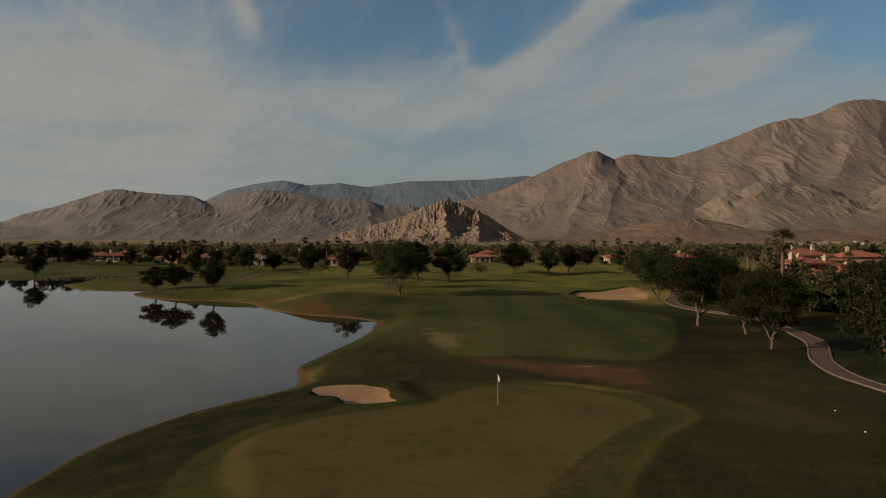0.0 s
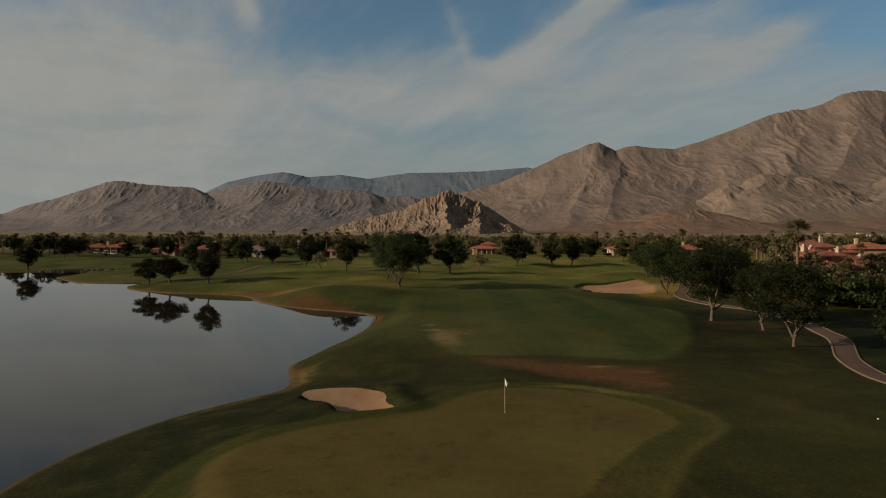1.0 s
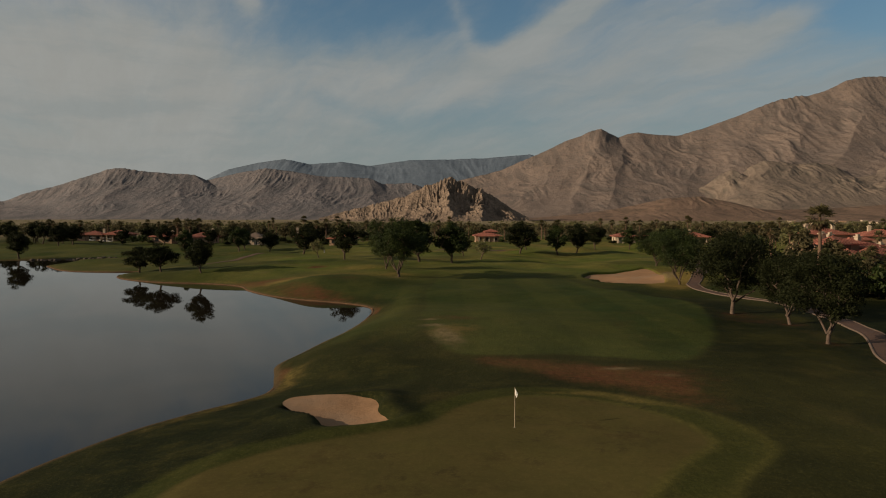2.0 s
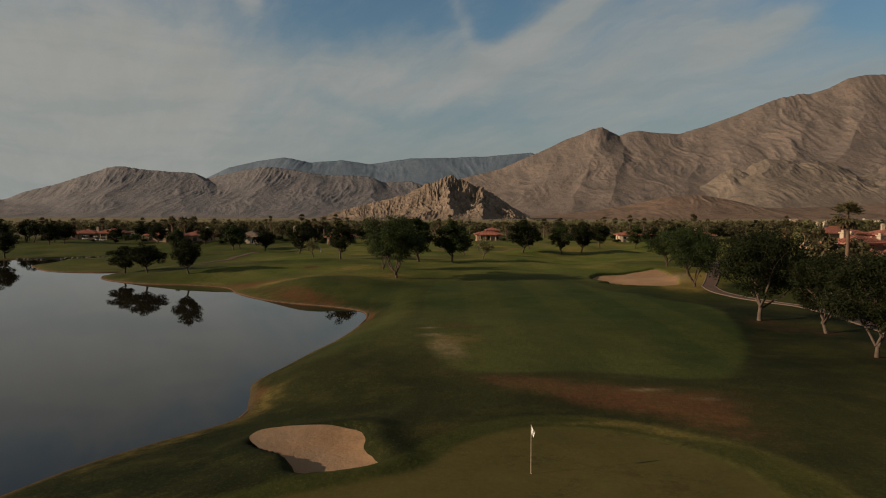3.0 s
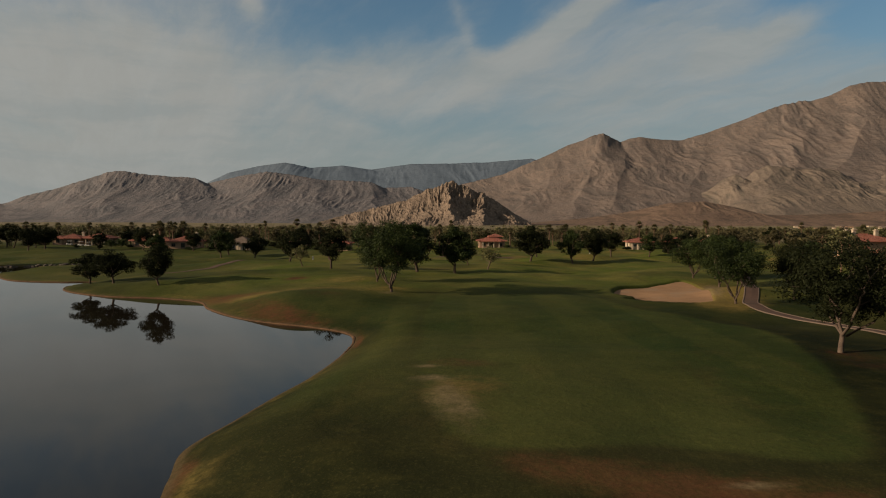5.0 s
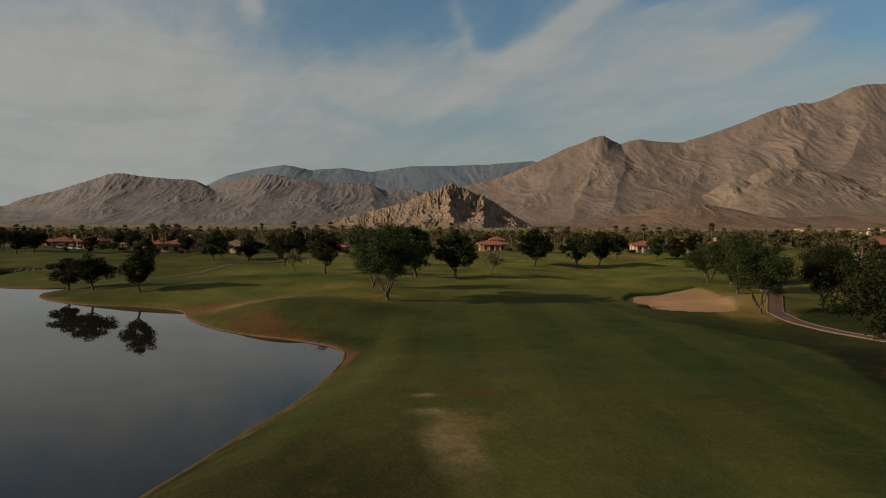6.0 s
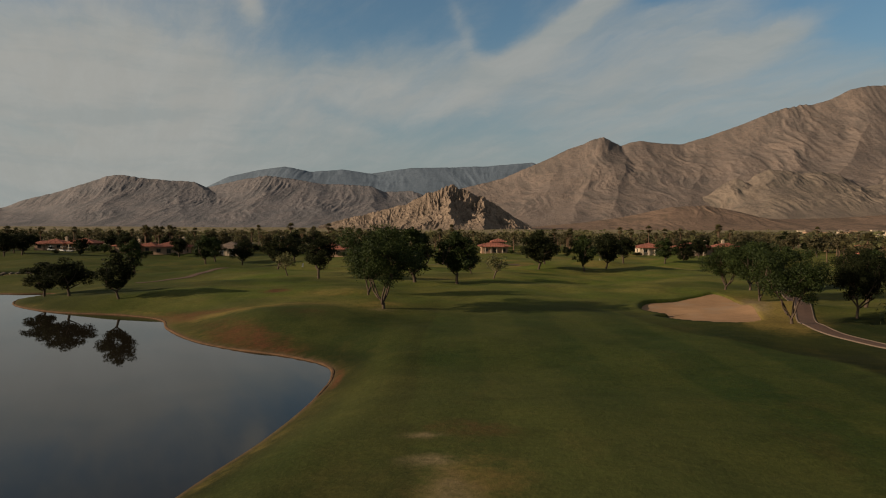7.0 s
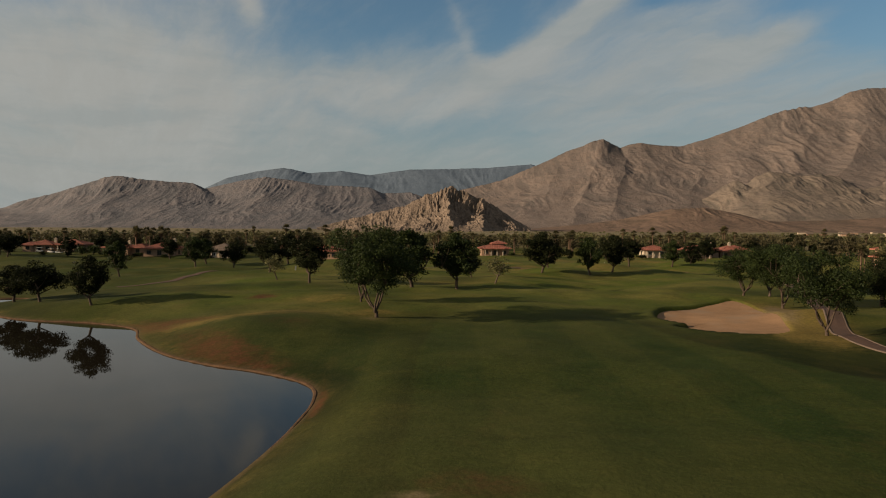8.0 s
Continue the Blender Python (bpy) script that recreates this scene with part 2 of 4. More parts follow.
M_GROUND = ground_material()
M_WATER = water_material()
M_SAND = mottled("bunker_sand", (0.33, 0.196, 0.108), (0.25, 0.148, 0.080), 0.5, 0.95, 0.1, 0.05, 9.0, (0.27, 0.185, 0.12))
M_PATH = path_material()
M_EDGE = mottled("pond_edge_soil", (0.125, 0.072, 0.040), (0.060, 0.036, 0.020), 0.9, 0.95, 0.1, 0.08)
M_BARK = mottled("grey_brown_bark", (0.095, 0.066, 0.046), (0.050, 0.036, 0.027), 1.5, 0.9, 0.15, 0.04)
M_PALEBARK = mottled("pale_bark", (0.135, 0.095, 0.070), (0.062, 0.045, 0.034), 1.5, 0.9, 0.15, 0.04)
M_LEAF = leaf_material("mesquite_leaf", (0.019, 0.031, 0.008), (0.050, 0.064, 0.016))
M_LEAF_DK = leaf_material("dark_leaf", (0.014, 0.018, 0.007), (0.029, 0.032, 0.012), 0.05)
M_LEAF_LT = leaf_material("pale_leaf", (0.095, 0.098, 0.040), (0.19, 0.170, 0.072))
M_PALM = leaf_material("palm_frond", (0.066, 0.062, 0.027), (0.140, 0.115, 0.052))
M_LEAF_OL = leaf_material("olive_leaf", (0.062, 0.056, 0.027), (0.135, 0.108, 0.052))
M_THATCH = leaf_material("dead_frond", (0.12, 0.082, 0.045), (0.19, 0.13, 0.075))
M_PALMTRUNK = mottled("palm_trunk_bark", (0.17, 0.105, 0.068), (0.09, 0.058, 0.040), 2.0, 0.9, 0.1, 0.05)
# the haze of distance is put into this rock's blue-grey colour
M_FAR_HAZY = rock_material("hazy_far_range_rock", (0.118, 0.146, 0.182), (0.108, 0.136, 0.172), (0.100, 0.128, 0.164), 0.004, 1.5)
M_LEFT = rock_material("left_range_rock", (0.170, 0.149, 0.145), (0.140, 0.130, 0.133), (0.116, 0.112, 0.117), 0.006, 4.2)
M_RIGHT = rock_material("right_range_rock", (0.190, 0.145, 0.119), (0.160, 0.127, 0.110), (0.128, 0.107, 0.095), 0.006, 4.4)
M_FOOT = rock_material("foothill_rock", (0.200, 0.154, 0.118), (0.166, 0.130, 0.106), (0.124, 0.105, 0.086), 0.009, 2.5)
M_KNOLL = rock_material("knoll_rock", (0.275, 0.203, 0.150), (0.190, 0.142, 0.108), (0.118, 0.092, 0.070), 0.014, 4.5)
M_REDHILL = rock_material("red_hill_rock", (0.196, 0.130, 0.094), (0.156, 0.104, 0.077), (0.116, 0.085, 0.062), 0.01, 2.0)


# ---- mesh helpers ----
def mesh_object(name, verts, faces, mat, parent=None, label="", smooth=False):
    me = bpy.data.meshes.new(name)
    me.from_pydata([tuple(v) for v in verts], [], [tuple(f) for f in faces])
    me.update()
    if smooth:
        me.polygons.foreach_set("use_smooth", [True] * len(me.polygons))
    me.materials.append(mat)
    ob = new(name, me)
    if parent is not None:
        ob.parent = parent
    if label:
        ob["label"] = label
    return ob


def part(name, bm, mat, parent, label=""):
    me = bpy.data.meshes.new(name)
    bm.to_mesh(me)
    bm.free()
    me.materials.append(mat)
    ob = new(name, me)
    ob.parent = parent
    if label:
        ob["label"] = label
    return ob


def spline(points, closed=True, steps=8):
    """A smooth line through the points."""
    P = [np.array(p, float) for p in points]
    n, out = len(P), []
    for i in range(n if closed else n - 1):
        a, b, c, d = ((P[(i + k) % n] if closed else P[min(max(i + k, 0), n - 1)]) for k in (-1, 0, 1, 2))
        for s in range(steps):
            t = s / steps
            out.append(0.5 * ((2 * b) + (c - a) * t + (2 * a - 5 * b + 4 * c - d) * t * t + (3 * b - 3 * c + d - a) * t ** 3))
    if not closed:
        out.append(P[-1])
    return np.array(out)


def signed(line, x, y):
    """Distance to a closed line, negative inside."""
    a, b = line, np.roll(line, -1, axis=0)
    best = np.full(x.shape, 1e9)
    inside = np.zeros(x.shape, bool)
    for (ax, ay), (bx, by) in zip(a, b):
        ex, ey = bx - ax, by - ay
        k = np.clip(((x - ax) * ex + (y - ay) * ey) / (ex * ex + ey * ey + 1e-12), 0, 1)
        best = np.minimum(best, (x - ax - k * ex) ** 2 + (y - ay - k * ey) ** 2)
        if ay != by:
            inside ^= ((ay > y) != (by > y)) & (x < ax + (y - ay) * ex / (by - ay))
    return np.where(inside, -1, 1) * np.sqrt(best)


def signed_near(line, x, y, margin=14.0):
    d = np.full(x.shape, 99.0)
    lo, hi = line.min(0) - margin, line.max(0) + margin
    k = (x > lo[0]) & (x < hi[0]) & (y > lo[1]) & (y < hi[1])
    d[k] = signed(line, x[k], y[k])
    return d


def near_line(line, x, y):
    """Distance to an open line."""
    best = np.full(x.shape, 1e9)
    for (ax, ay), (bx, by) in zip(line[:-1], line[1:]):
        ex, ey = bx - ax, by - ay
        k = np.clip(((x - ax) * ex + (y - ay) * ey) / (ex * ex + ey * ey + 1e-12), 0, 1)
        best = np.minimum(best, (x - ax - k * ex) ** 2 + (y - ay - k * ey) ** 2)
    return np.sqrt(best)


def step(v, lo, hi):
    t = np.clip((v - lo) / (hi - lo), 0, 1)
    return t * t * (3 - 2 * t)


def value_noise(x, y, seed=0):
    xi, yi = np.floor(x).astype(np.int64), np.floor(y).astype(np.int64)
    u, v = x - xi, y - yi
    u, v = u * u * u * (u * (u * 6 - 15) + 10), v * v * v * (v * (v * 6 - 15) + 10)

    def grad(i, j, dx, dy):
        h = (i * 374761393 + j * 668265263 + seed * 974634541) & 0x7FFFFFFF
        h = ((h ^ (h >> 13)) * 1274126177) & 0x7FFFFFFF
        a = ((h ^ (h >> 16)) & 1023) * (2 * math.pi / 1024)
        return np.cos(a) * dx + np.sin(a) * dy

    a, b = grad(xi, yi, x - xi, y - yi), grad(xi + 1, yi, x - xi - 1, y - yi)
    c, d = grad(xi, yi + 1, x - xi, y - yi - 1), grad(xi + 1, yi + 1, x - xi - 1, y - yi - 1)
    return 1.4 * ((a + (b - a) * u) + ((c + (d - c) * u) - (a + (b - a) * u)) * v)


def ridged(x, y, octaves, seed=0, gain=0.5, lac=2.03):
    total, amp, weight = np.zeros(x.shape), 1.0, np.ones(x.shape)
    norm = 0.0
    for o in range(octaves):
        n = 1 - np.abs(value_noise(x, y, seed + o))
        n = n * n * weight
        weight = np.clip(n * 1.6, 0, 1)
        total += n * amp
        norm += amp
        amp *= gain
        x, y = x * lac + 3.7, y * lac - 1.3
    return total / norm


# ---- the plan of the course ----
POND = spline([(-21.5, 22), (-21.6, 39.7), (-21.2, 47), (-18.9, 54), (-16.2, 58.5), (-12.9, 63.2), (-13.4, 67.6), (-14.3, 72), (-13.3, 77.5), (-12.3, 83), (-11, 89),
               (-10, 97.3), (-9.9, 104.8), (-11.4, 109.8), (-16.2, 114), (-21.6, 117), (-27.6, 122), (-33.6, 130), (-37.5, 137.3), (-44.5, 141.7),
               (-55.5, 144.6), (-66, 152.5), (-70.3, 160.5), (-68.5, 165), (-70, 169.5), (-77, 169), (-88.5, 172.5), (-98.5, 183.5), (-102.8, 190.6), (-101, 203),
               (-106, 211), (-112, 215.5), (-130, 211), (-158, 209), (-190, 120), (-160, 30), (-60, 6)])
WATER = -0.8
GREEN = spline([(-11, 40.5), (-10.2, 43.6), (-7, 46.4), (-1.5, 49.4), (0.8, 53), (4, 55), (7.9, 55.1), (10.8, 53), (12.6, 47.5), (9.8, 43.6),
                (7.2, 40), (4.9, 36.3), (2.5, 32), (-4, 30.5), (-9.3, 35)])
FRINGE = spline([(-13, 40), (-11.5, 45.2), (-7.6, 47.6), (-2.4, 50.6), (-0.4, 54.2), (3.4, 57), (8.4, 57.2), (13.6, 53), (15.2, 46.4), (11.6, 41.4),
                 (8.6, 36), (5, 29), (-4, 27.5), (-11.5, 33)])
FAIRWAY = spline([(1, 67), (10, 67.5), (18, 66), (24, 76), (29, 90), (31, 101), (27.5, 112), (23, 124), (21.5, 145), (25, 172), (40, 196), (28, 205),
                  (10, 186), (1, 172), (-0.6, 150), (-2, 130), (-3, 113), (-2.7, 96), (-2.4, 82)])
BUNKER = spline([(-9.4, 54.3), (-9.0, 55.6), (-7.4, 56.3), (-5.6, 56.5), (-4.2, 56.0), (-3.6, 54.9), (-3.5, 53.4), (-2.9, 52.1), (-2.5, 50.7), (-4.0, 49.5), (-6.1, 49.1),
                 (-6.9, 50.9), (-8.2, 52.5)])
BUNKER_FAR = spline([(26.2, 129.4), (25.3, 133.6), (27.2, 135.6), (25.2, 138.8), (25.9, 143.0), (28.0, 147.0), (33.2, 150.8), (38.6, 155.2), (41.6, 157), (42.4, 152), (41.4, 146),
                     (39.6, 138), (37.2, 131.5), (33.6, 127.6), (29.4, 127.2)])
PATH_LINE = spline([(44, 8), (36, 36), (33, 53), (33.2, 60.5), (35, 68.3), (39.7, 78.3), (42.4, 90), (43.2, 100), (41.6, 109), (39.2, 118), (40.6, 127),
                    (45, 137), (49.5, 147), (55, 162), (64, 185)], closed=False)
MOUNDS = [(0, 82, 12, 0.45), (44.5, 141, 5.5, 1.0), (-22, 128, 9, 0.8), (-14, 150, 12, 0.6), (-30, 172, 12, 0.8), (-52, 153, 11, 0.65), (12, 196, 14, 0.6),
          (30, 222, 11, 1.3), (52, 226, 10, 1.6), (66, 248, 13, 1.9), (46, 252, 9, 1.2), (-10, 214, 16, 0.8), (-50, 206, 12, 0.8), (-75, 196, 14, 0.9),
          (-90, 232, 18, 0.7), (-120, 250, 20, 0.6), (36, 260, 12, 1.4), (6, 250, 18, 0.8), (54, 110, 8, 0.7), (60, 130, 9, 0.9), (-8, 62, 6, 0.25), (-19, 44, 9, -0.55),
          (24, 178, 9, -0.5), (44, 178, 10, 0.7)]


LEVELS = [(-8.2, 133.4, 1.2), (-11.5, 146, 1.7), (-7.3, 167.5, 1.65), (1.4, 167.8, 1.9), (-23.3, 171, 2.2), (8.2, 178, 1.3), (-30.7, 179, 1.8), (-44.4, 226, 0.0),
          (-71.5, 250, -0.3), (-75.5, 213, -0.5), (-48.2, 148.5, 1.75), (-57, 153, 1.3), (34, 148, 0.45), (29, 127, 0.7), (38.5, 127, 0.6), (32.7, 92.8, 0.8),
          (33.4, 75, 0.5), (40, 221, 0.7), (32.4, 213, 0.6), (21, 208, 1.1), (51.5, 251, 0.3), (46.5, 164, 1.2), (3.5, 49.5, 1.15), (12, 63, 1.1), (-1, 81, 1.6),
          (-8, 52, 1.0), (35.6, 86, 0.6), (10, 110, 1.1), (44, 138, 1.3), (-112, 221, -0.35), (-124, 219, -0.4), (-140, 218, -0.4), (-155, 218, -0.4), (-67, 158, 0.0), (-72, 176, -0.4), (-105, 230, -0.2), (-128, 232, -0.1)]


def land(x, y):
    """Height of the turf, drawn to the known levels, before pond and bunkers are cut in."""
    x, y = np.asarray(x, float), np.asarray(y, float)
    lx, ly, lz = np.array(LEVELS).T
    gap = lz - rolling(lx, ly)
    top, weight = np.zeros(x.shape), np.full(x.shape, 0.15)
    for i in range(len(lx)):
        r = 8 + 0.06 * ly[i]
        w = np.exp(-((x - lx[i]) ** 2 + (y - ly[i]) ** 2) / (r * r))
        top, weight = top + w * gap[i], weight + w
    return rolling(x, y) + top / weight


def rolling(x, y):
    """The plain with its mounds and swells."""
    x, y = np.asarray(x, float), np.asarray(y, float)
    z = 1.05 - 0.45 * step(x, 20, 36) * step(-y, -125, -100)
    near = step(-y, -420, -260)
    z = z + near * (0.30 * (1 + 1.1 * step(y, 112, 150)) * value_noise(x / 21, y / 17, 3) + 0.16 * value_noise(x / 7, y / 7, 5)
                    + 0.80 * step(y, 185, 215) * step(x, 0, 25) * value_noise(x / 15, y / 13, 7)
                    + 0.55 * step(y, 140, 175) * step(-x, -8, 10) * value_noise(x / 17, y / 12, 8)
                    + 0.15 * step(y, 112, 150) * value_noise(x / 6, y / 4, 12))
    for mx, my, r, h in MOUNDS:
        z = z + h * np.exp(-((x - mx) ** 2 + ((y - my) / 0.8) ** 2) / (r * r))
    far = np.sqrt(x * x + y * y)
    z = z + step(far, 500, 2500) * 3.0 * value_noise(x / 300, y / 300, 9)
    return z - step(y, 240, 320) * 0.9 * step(x, -60, 0) - 0.8 * step(y, 195, 245) * step(-x, 20, 60)


def land_cut(x, y):
    z = land(x, y)
    d = signed_near(POND, x, y, 20)
    south = 1 - step(y, 60, 70)
    w = 6.3 + 4.5 * south + 5.0 * step(y, 104, 114)
    rise = np.clip((d - 0.7) / w, 0, 1)
    rise = np.sin(rise * math.pi / 2) * (1 - south) + rise * south
    slope = 0.42 - 0.24 * south
    bank = WATER - 0.04 + np.clip(d, -4, 99) * slope
    rim = WATER - 0.04 + 0.7 * slope
    z = np.where(d < 16, np.minimum(z, np.where(d < 0.7, bank, rim + (z - rim) * rise)), z)
    for line, depth, slope in ((BUNKER, 1.3, 0.95), (BUNKER_FAR, 0.9, 0.7)):
        b = signed_near(line, x, y)
        z = z - np.clip(-b / slope, 0, 1) * depth
        lip = 0.22 if line is BUNKER else 0.18 * step(-x, -37, -31)
        z = z + lip * np.exp(-((b - 0.5) / 0.9) ** 2) * (b > -0.5)
    return z, d


def graded(lo, hi, fine, far_lo, far_hi, grow):
    v = list(np.arange(lo, hi + 1e-6, fine))
    s = fine
    while v[-1] < far_hi:
        s *= grow
        v.append(v[-1] + s)
    s, down = fine, [lo]
    while down[-1] > far_lo:
        s *= grow
        down.append(down[-1] - s)
    return np.array(down[:0:-1] + v)


def grid_faces(rows, cols):
    i = np.arange((rows - 1) * cols).reshape(rows - 1, cols)[:, :-1].ravel()
    return np.stack([i, i + 1, i + cols + 1, i + cols], 1)


def blob(x, y, cx, cy, rx, ry, turn=0.0):
    c, s = math.cos(radians(turn)), math.sin(radians(turn))
    u, v = ((x - cx) * c + (y - cy) * s) / rx, (-(x - cx) * s + (y - cy) * c) / ry
    return np.exp(-(u * u + v * v))


def build_ground():
    xs = graded(-27, 36, 0.34, -135, 135, 1.02)
    out = 135 + np.cumsum(2.2 * 1.09 ** np.arange(62))
    xs = np.concatenate([-out[::-1], xs, out])
    ya = np.concatenate([np.arange(28, 88, 0.34), np.arange(88, 112, 0.45)])
    ys = np.concatenate([-np.cumsum(0.6 * 1.12 ** np.arange(54))[::-1] + 28, ya, graded(112, 215, 0.8, 200, 4800, 1.05)[1:]])
    ys = np.unique(np.round(ys[ys > -900], 3))
    X, Y = np.meshgrid(xs, ys)
    x, y = X.ravel(), Y.ravel()
    z, pond = land_cut(x, y)
    ob = mesh_object("ground", np.stack([x, y, z], 1).tolist(), grid_faces(len(ys), len(xs)).tolist(), M_GROUND, smooth=True)
    wob = 0.5 * value_noise(x / 2.5, y / 2.5, 21) + 0.25 * value_noise(x / 0.9, y / 0.9, 22)
    g, fr, fw = signed_near(GREEN, x, y), signed_near(FRINGE, x, y), signed_near(FAIRWAY, x, y)
    masks = {
        "green": 1 - step(g + 0.08 * wob, -0.2, 0.2),
        "fringe": 1 - step(fr + 0.15 * wob, -0.3, 0.3),
        "fairway": np.maximum.reduce([1 - step(fw + 0.5 * wob, -0.7, 0.5), 0.72 * step(-x, -4, 6) * step(y, 68, 80) * step(pond, 1, 5), 0.5 * step(y, 98, 122) * step(-y, -330, -300), step(y, 190, 210) * step(value_noise(x / 34, y / 26, 31), -0.05, 0.2) * step(-y, -330, -300)]),
        "dry": np.clip(2.6 * blob(x, y, 39.6, 137, 4.4, 13, -14) + 0.8 * blob(x, y, 44, 143, 3, 5) + 0.6 * blob(x, y, 0.6, 76.8, 2.6, 4.2)
                       + 0.55 * step(y, 190, 215) * step(x, -5, 15) * step(value_noise(x / 13, y / 15, 7), 0.1, 0.45) + 0.55 * blob(x, y, 11.4, 54.8, 4.6, 0.9, -34) + 0.4 * blob(x, y, 6.4, 56.2, 4.0, 0.5, 4) + 0.6 * blob(x, y, -16, 148, 6, 4)
                       + 0.75 * blob(x, y, -22.5, 135.5, 8, 4.5, 12) + 0.6 * blob(x, y, -30, 133, 6, 3.5, 150) + 0.2 * blob(x, y, -3, 95, 4, 5) + 0.15 * blob(x, y, 7, 100, 5, 4) + 0.2 * blob(x, y, 17, 76, 4, 3)
                       + 0.2 * blob(x, y, -11, 70, 2.5, 5) + 0.5 * blob(x, y, -9, 136, 4, 3) + 0.6 * blob(x, y, 1.4, 177, 6, 2.5) + 0.15 * blob(x, y, 16, 112, 5, 3)
                       + 0.28 * step(y, 120, 180) * step(value_noise(x / 16, y / 11, 41), 0.15, 0.5)
                       + 0.38 * (np.exp(-((pond - 1.2) / 1.1) ** 2)) * step(value_noise(x / 9, y / 9, 43), -0.3, 0.3), 0, 1),
        "red": np.clip(0.45 * blob(x, y, 32.8, 92.4, 2.2, 1.8) + 0.45 * blob(x, y, 33.4, 74.0, 1.8, 1.5) + 0.4 * blob(x, y, 35.7, 85.3, 1.5, 1.3) + 0.9 * blob(x, y, -9.0, 103, 0.55, 4.5, 4) + 1.1 * blob(x, y, 10.4, 61.4, 5.8, 2.7, -24) + 0.40 * blob(x, y, 4.2, 64.6, 3.2, 1.6, -30) + 0.6 * blob(x, y, 14.2, 56.5, 2.2, 4.6, 18) + 0.2 * blob(x, y, 17, 62, 5, 3) + 0.75 * blob(x, y, -21, 120, 11, 3.2, 132) + 0.42 * blob(x, y, -16.5, 128, 3, 2.5)
                       + 0.8 * blob(x, y, -34, 137, 9, 2.5, 165) + 0.8 * blob(x, y, -26.2, 152.7, 2.6, 3.4) + 0.5 * blob(x, y, -32.5, 133, 3.4, 2.2, 150) + 0.9 * blob(x, y, -13.0, 67, 0.8, 3) + 0.45 * blob(x, y, 6.0, 36.8, 4.2, 1.3, 56)
                       + 0.5 * blob(x, y, 0.5, 83.5, 3, 2.2) + 0.35 * blob(x, y, 0.5, 76, 3.5, 4) + 0.35 * blob(x, y, 33, 88, 5, 3), 0, 1),
        "tan": np.clip(0.5 * blob(x, y, -8.4, 132.6, 1.8, 1.4) + 0.4 * blob(x, y, 1.4, 166.6, 3.2, 1.2) + 0.5 * blob(x, y, -19.6, 137, 3.0, 0.9, 8) + 0.75 * blob(x, y, 0.2, 73.5, 1.4, 4.6, 12) + 0.85 * blob(x, y, 41.6, 143, 1.8, 8.5, -14) + 0.55 * blob(x, y, 44.2, 149, 1.5, 5, -24) + 0.6 * blob(x, y, -1.0, 79.2, 1.6, 0.8) + 0.75 * blob(x, y, -1.4, 82.4, 1.2, 0.5) + 0.7 * blob(x, y, 12.3, 62.8, 1.5, 0.5)
                       + 0.5 * blob(x, y, 15, 60.5, 1.2, 0.6) + 0.45 * blob(x, y, 48, 143, 4, 2), 0, 1),
        "far_turf": np.clip((0.25 + 0.65 * step(x, -60, -32)) * step(y, 98, 165) * step(value_noise(x / 40, y / 22, 61) + 0.25 * value_noise(x / 9, y / 7, 62) + 0.012 * (y - 150), -0.45, 0.25), 0, 1),
        "rim": np.clip(0.95 * np.exp(-((g - 0.1) / 0.22) ** 2) * step(x, 2, 6) + 0.45 * np.exp(-((fr + 0.2) / 0.30) ** 2) * step(x, 4, 10) * step(y, 30, 36), 0, 1),
        "scuffed": np.clip(0.9 * blob(x, y, 10.6, 53.6, 2.8, 0.7, -38) + 0.9 * blob(x, y, 6.6, 38.2, 0.5, 3.2, -34) + 0.5 * blob(x, y, 3.6, 53.6, 3.0, 0.35, 22)
                           + 0.5 * (1 - step(g, -3.0, -0.4)) * step(value_noise(x / 3, y / 2, 91), 0.0, 0.4), 0, 1),
        "desert": step(np.sqrt(x * x + y * y), 400, 520),
        "mud": (1 - step(pond, 0.35, 0.75)) * (pond < 2),
    }
    for name, values in masks.items():
        a = ob.data.attributes.new(name, "FLOAT", "POINT")
        a.data.foreach_set("value", np.asarray(values, np.float32))
    return tagged(ob, "mown golf turf with dry brown patches running out to desert flats", "ground", kind="structure")


build_ground()


def height(x, y):
    return float(land_cut(np.array([float(x)]), np.array([float(y)]))[0][0])


def build_water():
    v = [(-230, 0, WATER), (-5, 0, WATER), (-5, 224, WATER), (-230, 224, WATER)]
    v = [(x, y, z - d) for d in (0, 0.4) for x, y, z in v]
    ob = mesh_object("water", v, [(0, 1, 2, 3), (7, 6, 5, 4), (0, 4, 5, 1), (1, 5, 6, 2), (2, 6, 7, 3), (3, 7, 4, 0)], M_WATER)
    return tagged(ob, "calm dark pond water mirroring the sky", "pond", kind="structure")


build_water()


def ribbon(name, line, profile, mat, lift, closed=False):
    """Sweep a profile of (offset, height) along a line on the turf."""
    t = (np.roll(line, -1, 0) - np.roll(line, 1, 0)) if closed else np.gradient(line, axis=0)
    n = np.stack([t[:, 1], -t[:, 0]], 1)
    n /= np.linalg.norm(n, axis=1)[:, None]
    V, k = [], len(profile)
    for off, h in profile:
        q = line + n * off
        z = lift(q[:, 0], q[:, 1])
        V.append(np.stack([q[:, 0], q[:, 1], z + h], 1))
    V = np.stack(V, 1).reshape(-1, 3)
    m, F = len(line), []
    for i in range(m if closed else m - 1):
        j = (i + 1) % m
        for c in range(k - 1):
            F.append((i * k + c, i * k + c + 1, j * k + c + 1, j * k + c))
    return mesh_object(name, V.tolist(), F, mat, smooth=False)


path_fine = spline(PATH_LINE[::8], closed=False, steps=24)
def turf_level(x, y):
    return land_cut(x, y)[0]


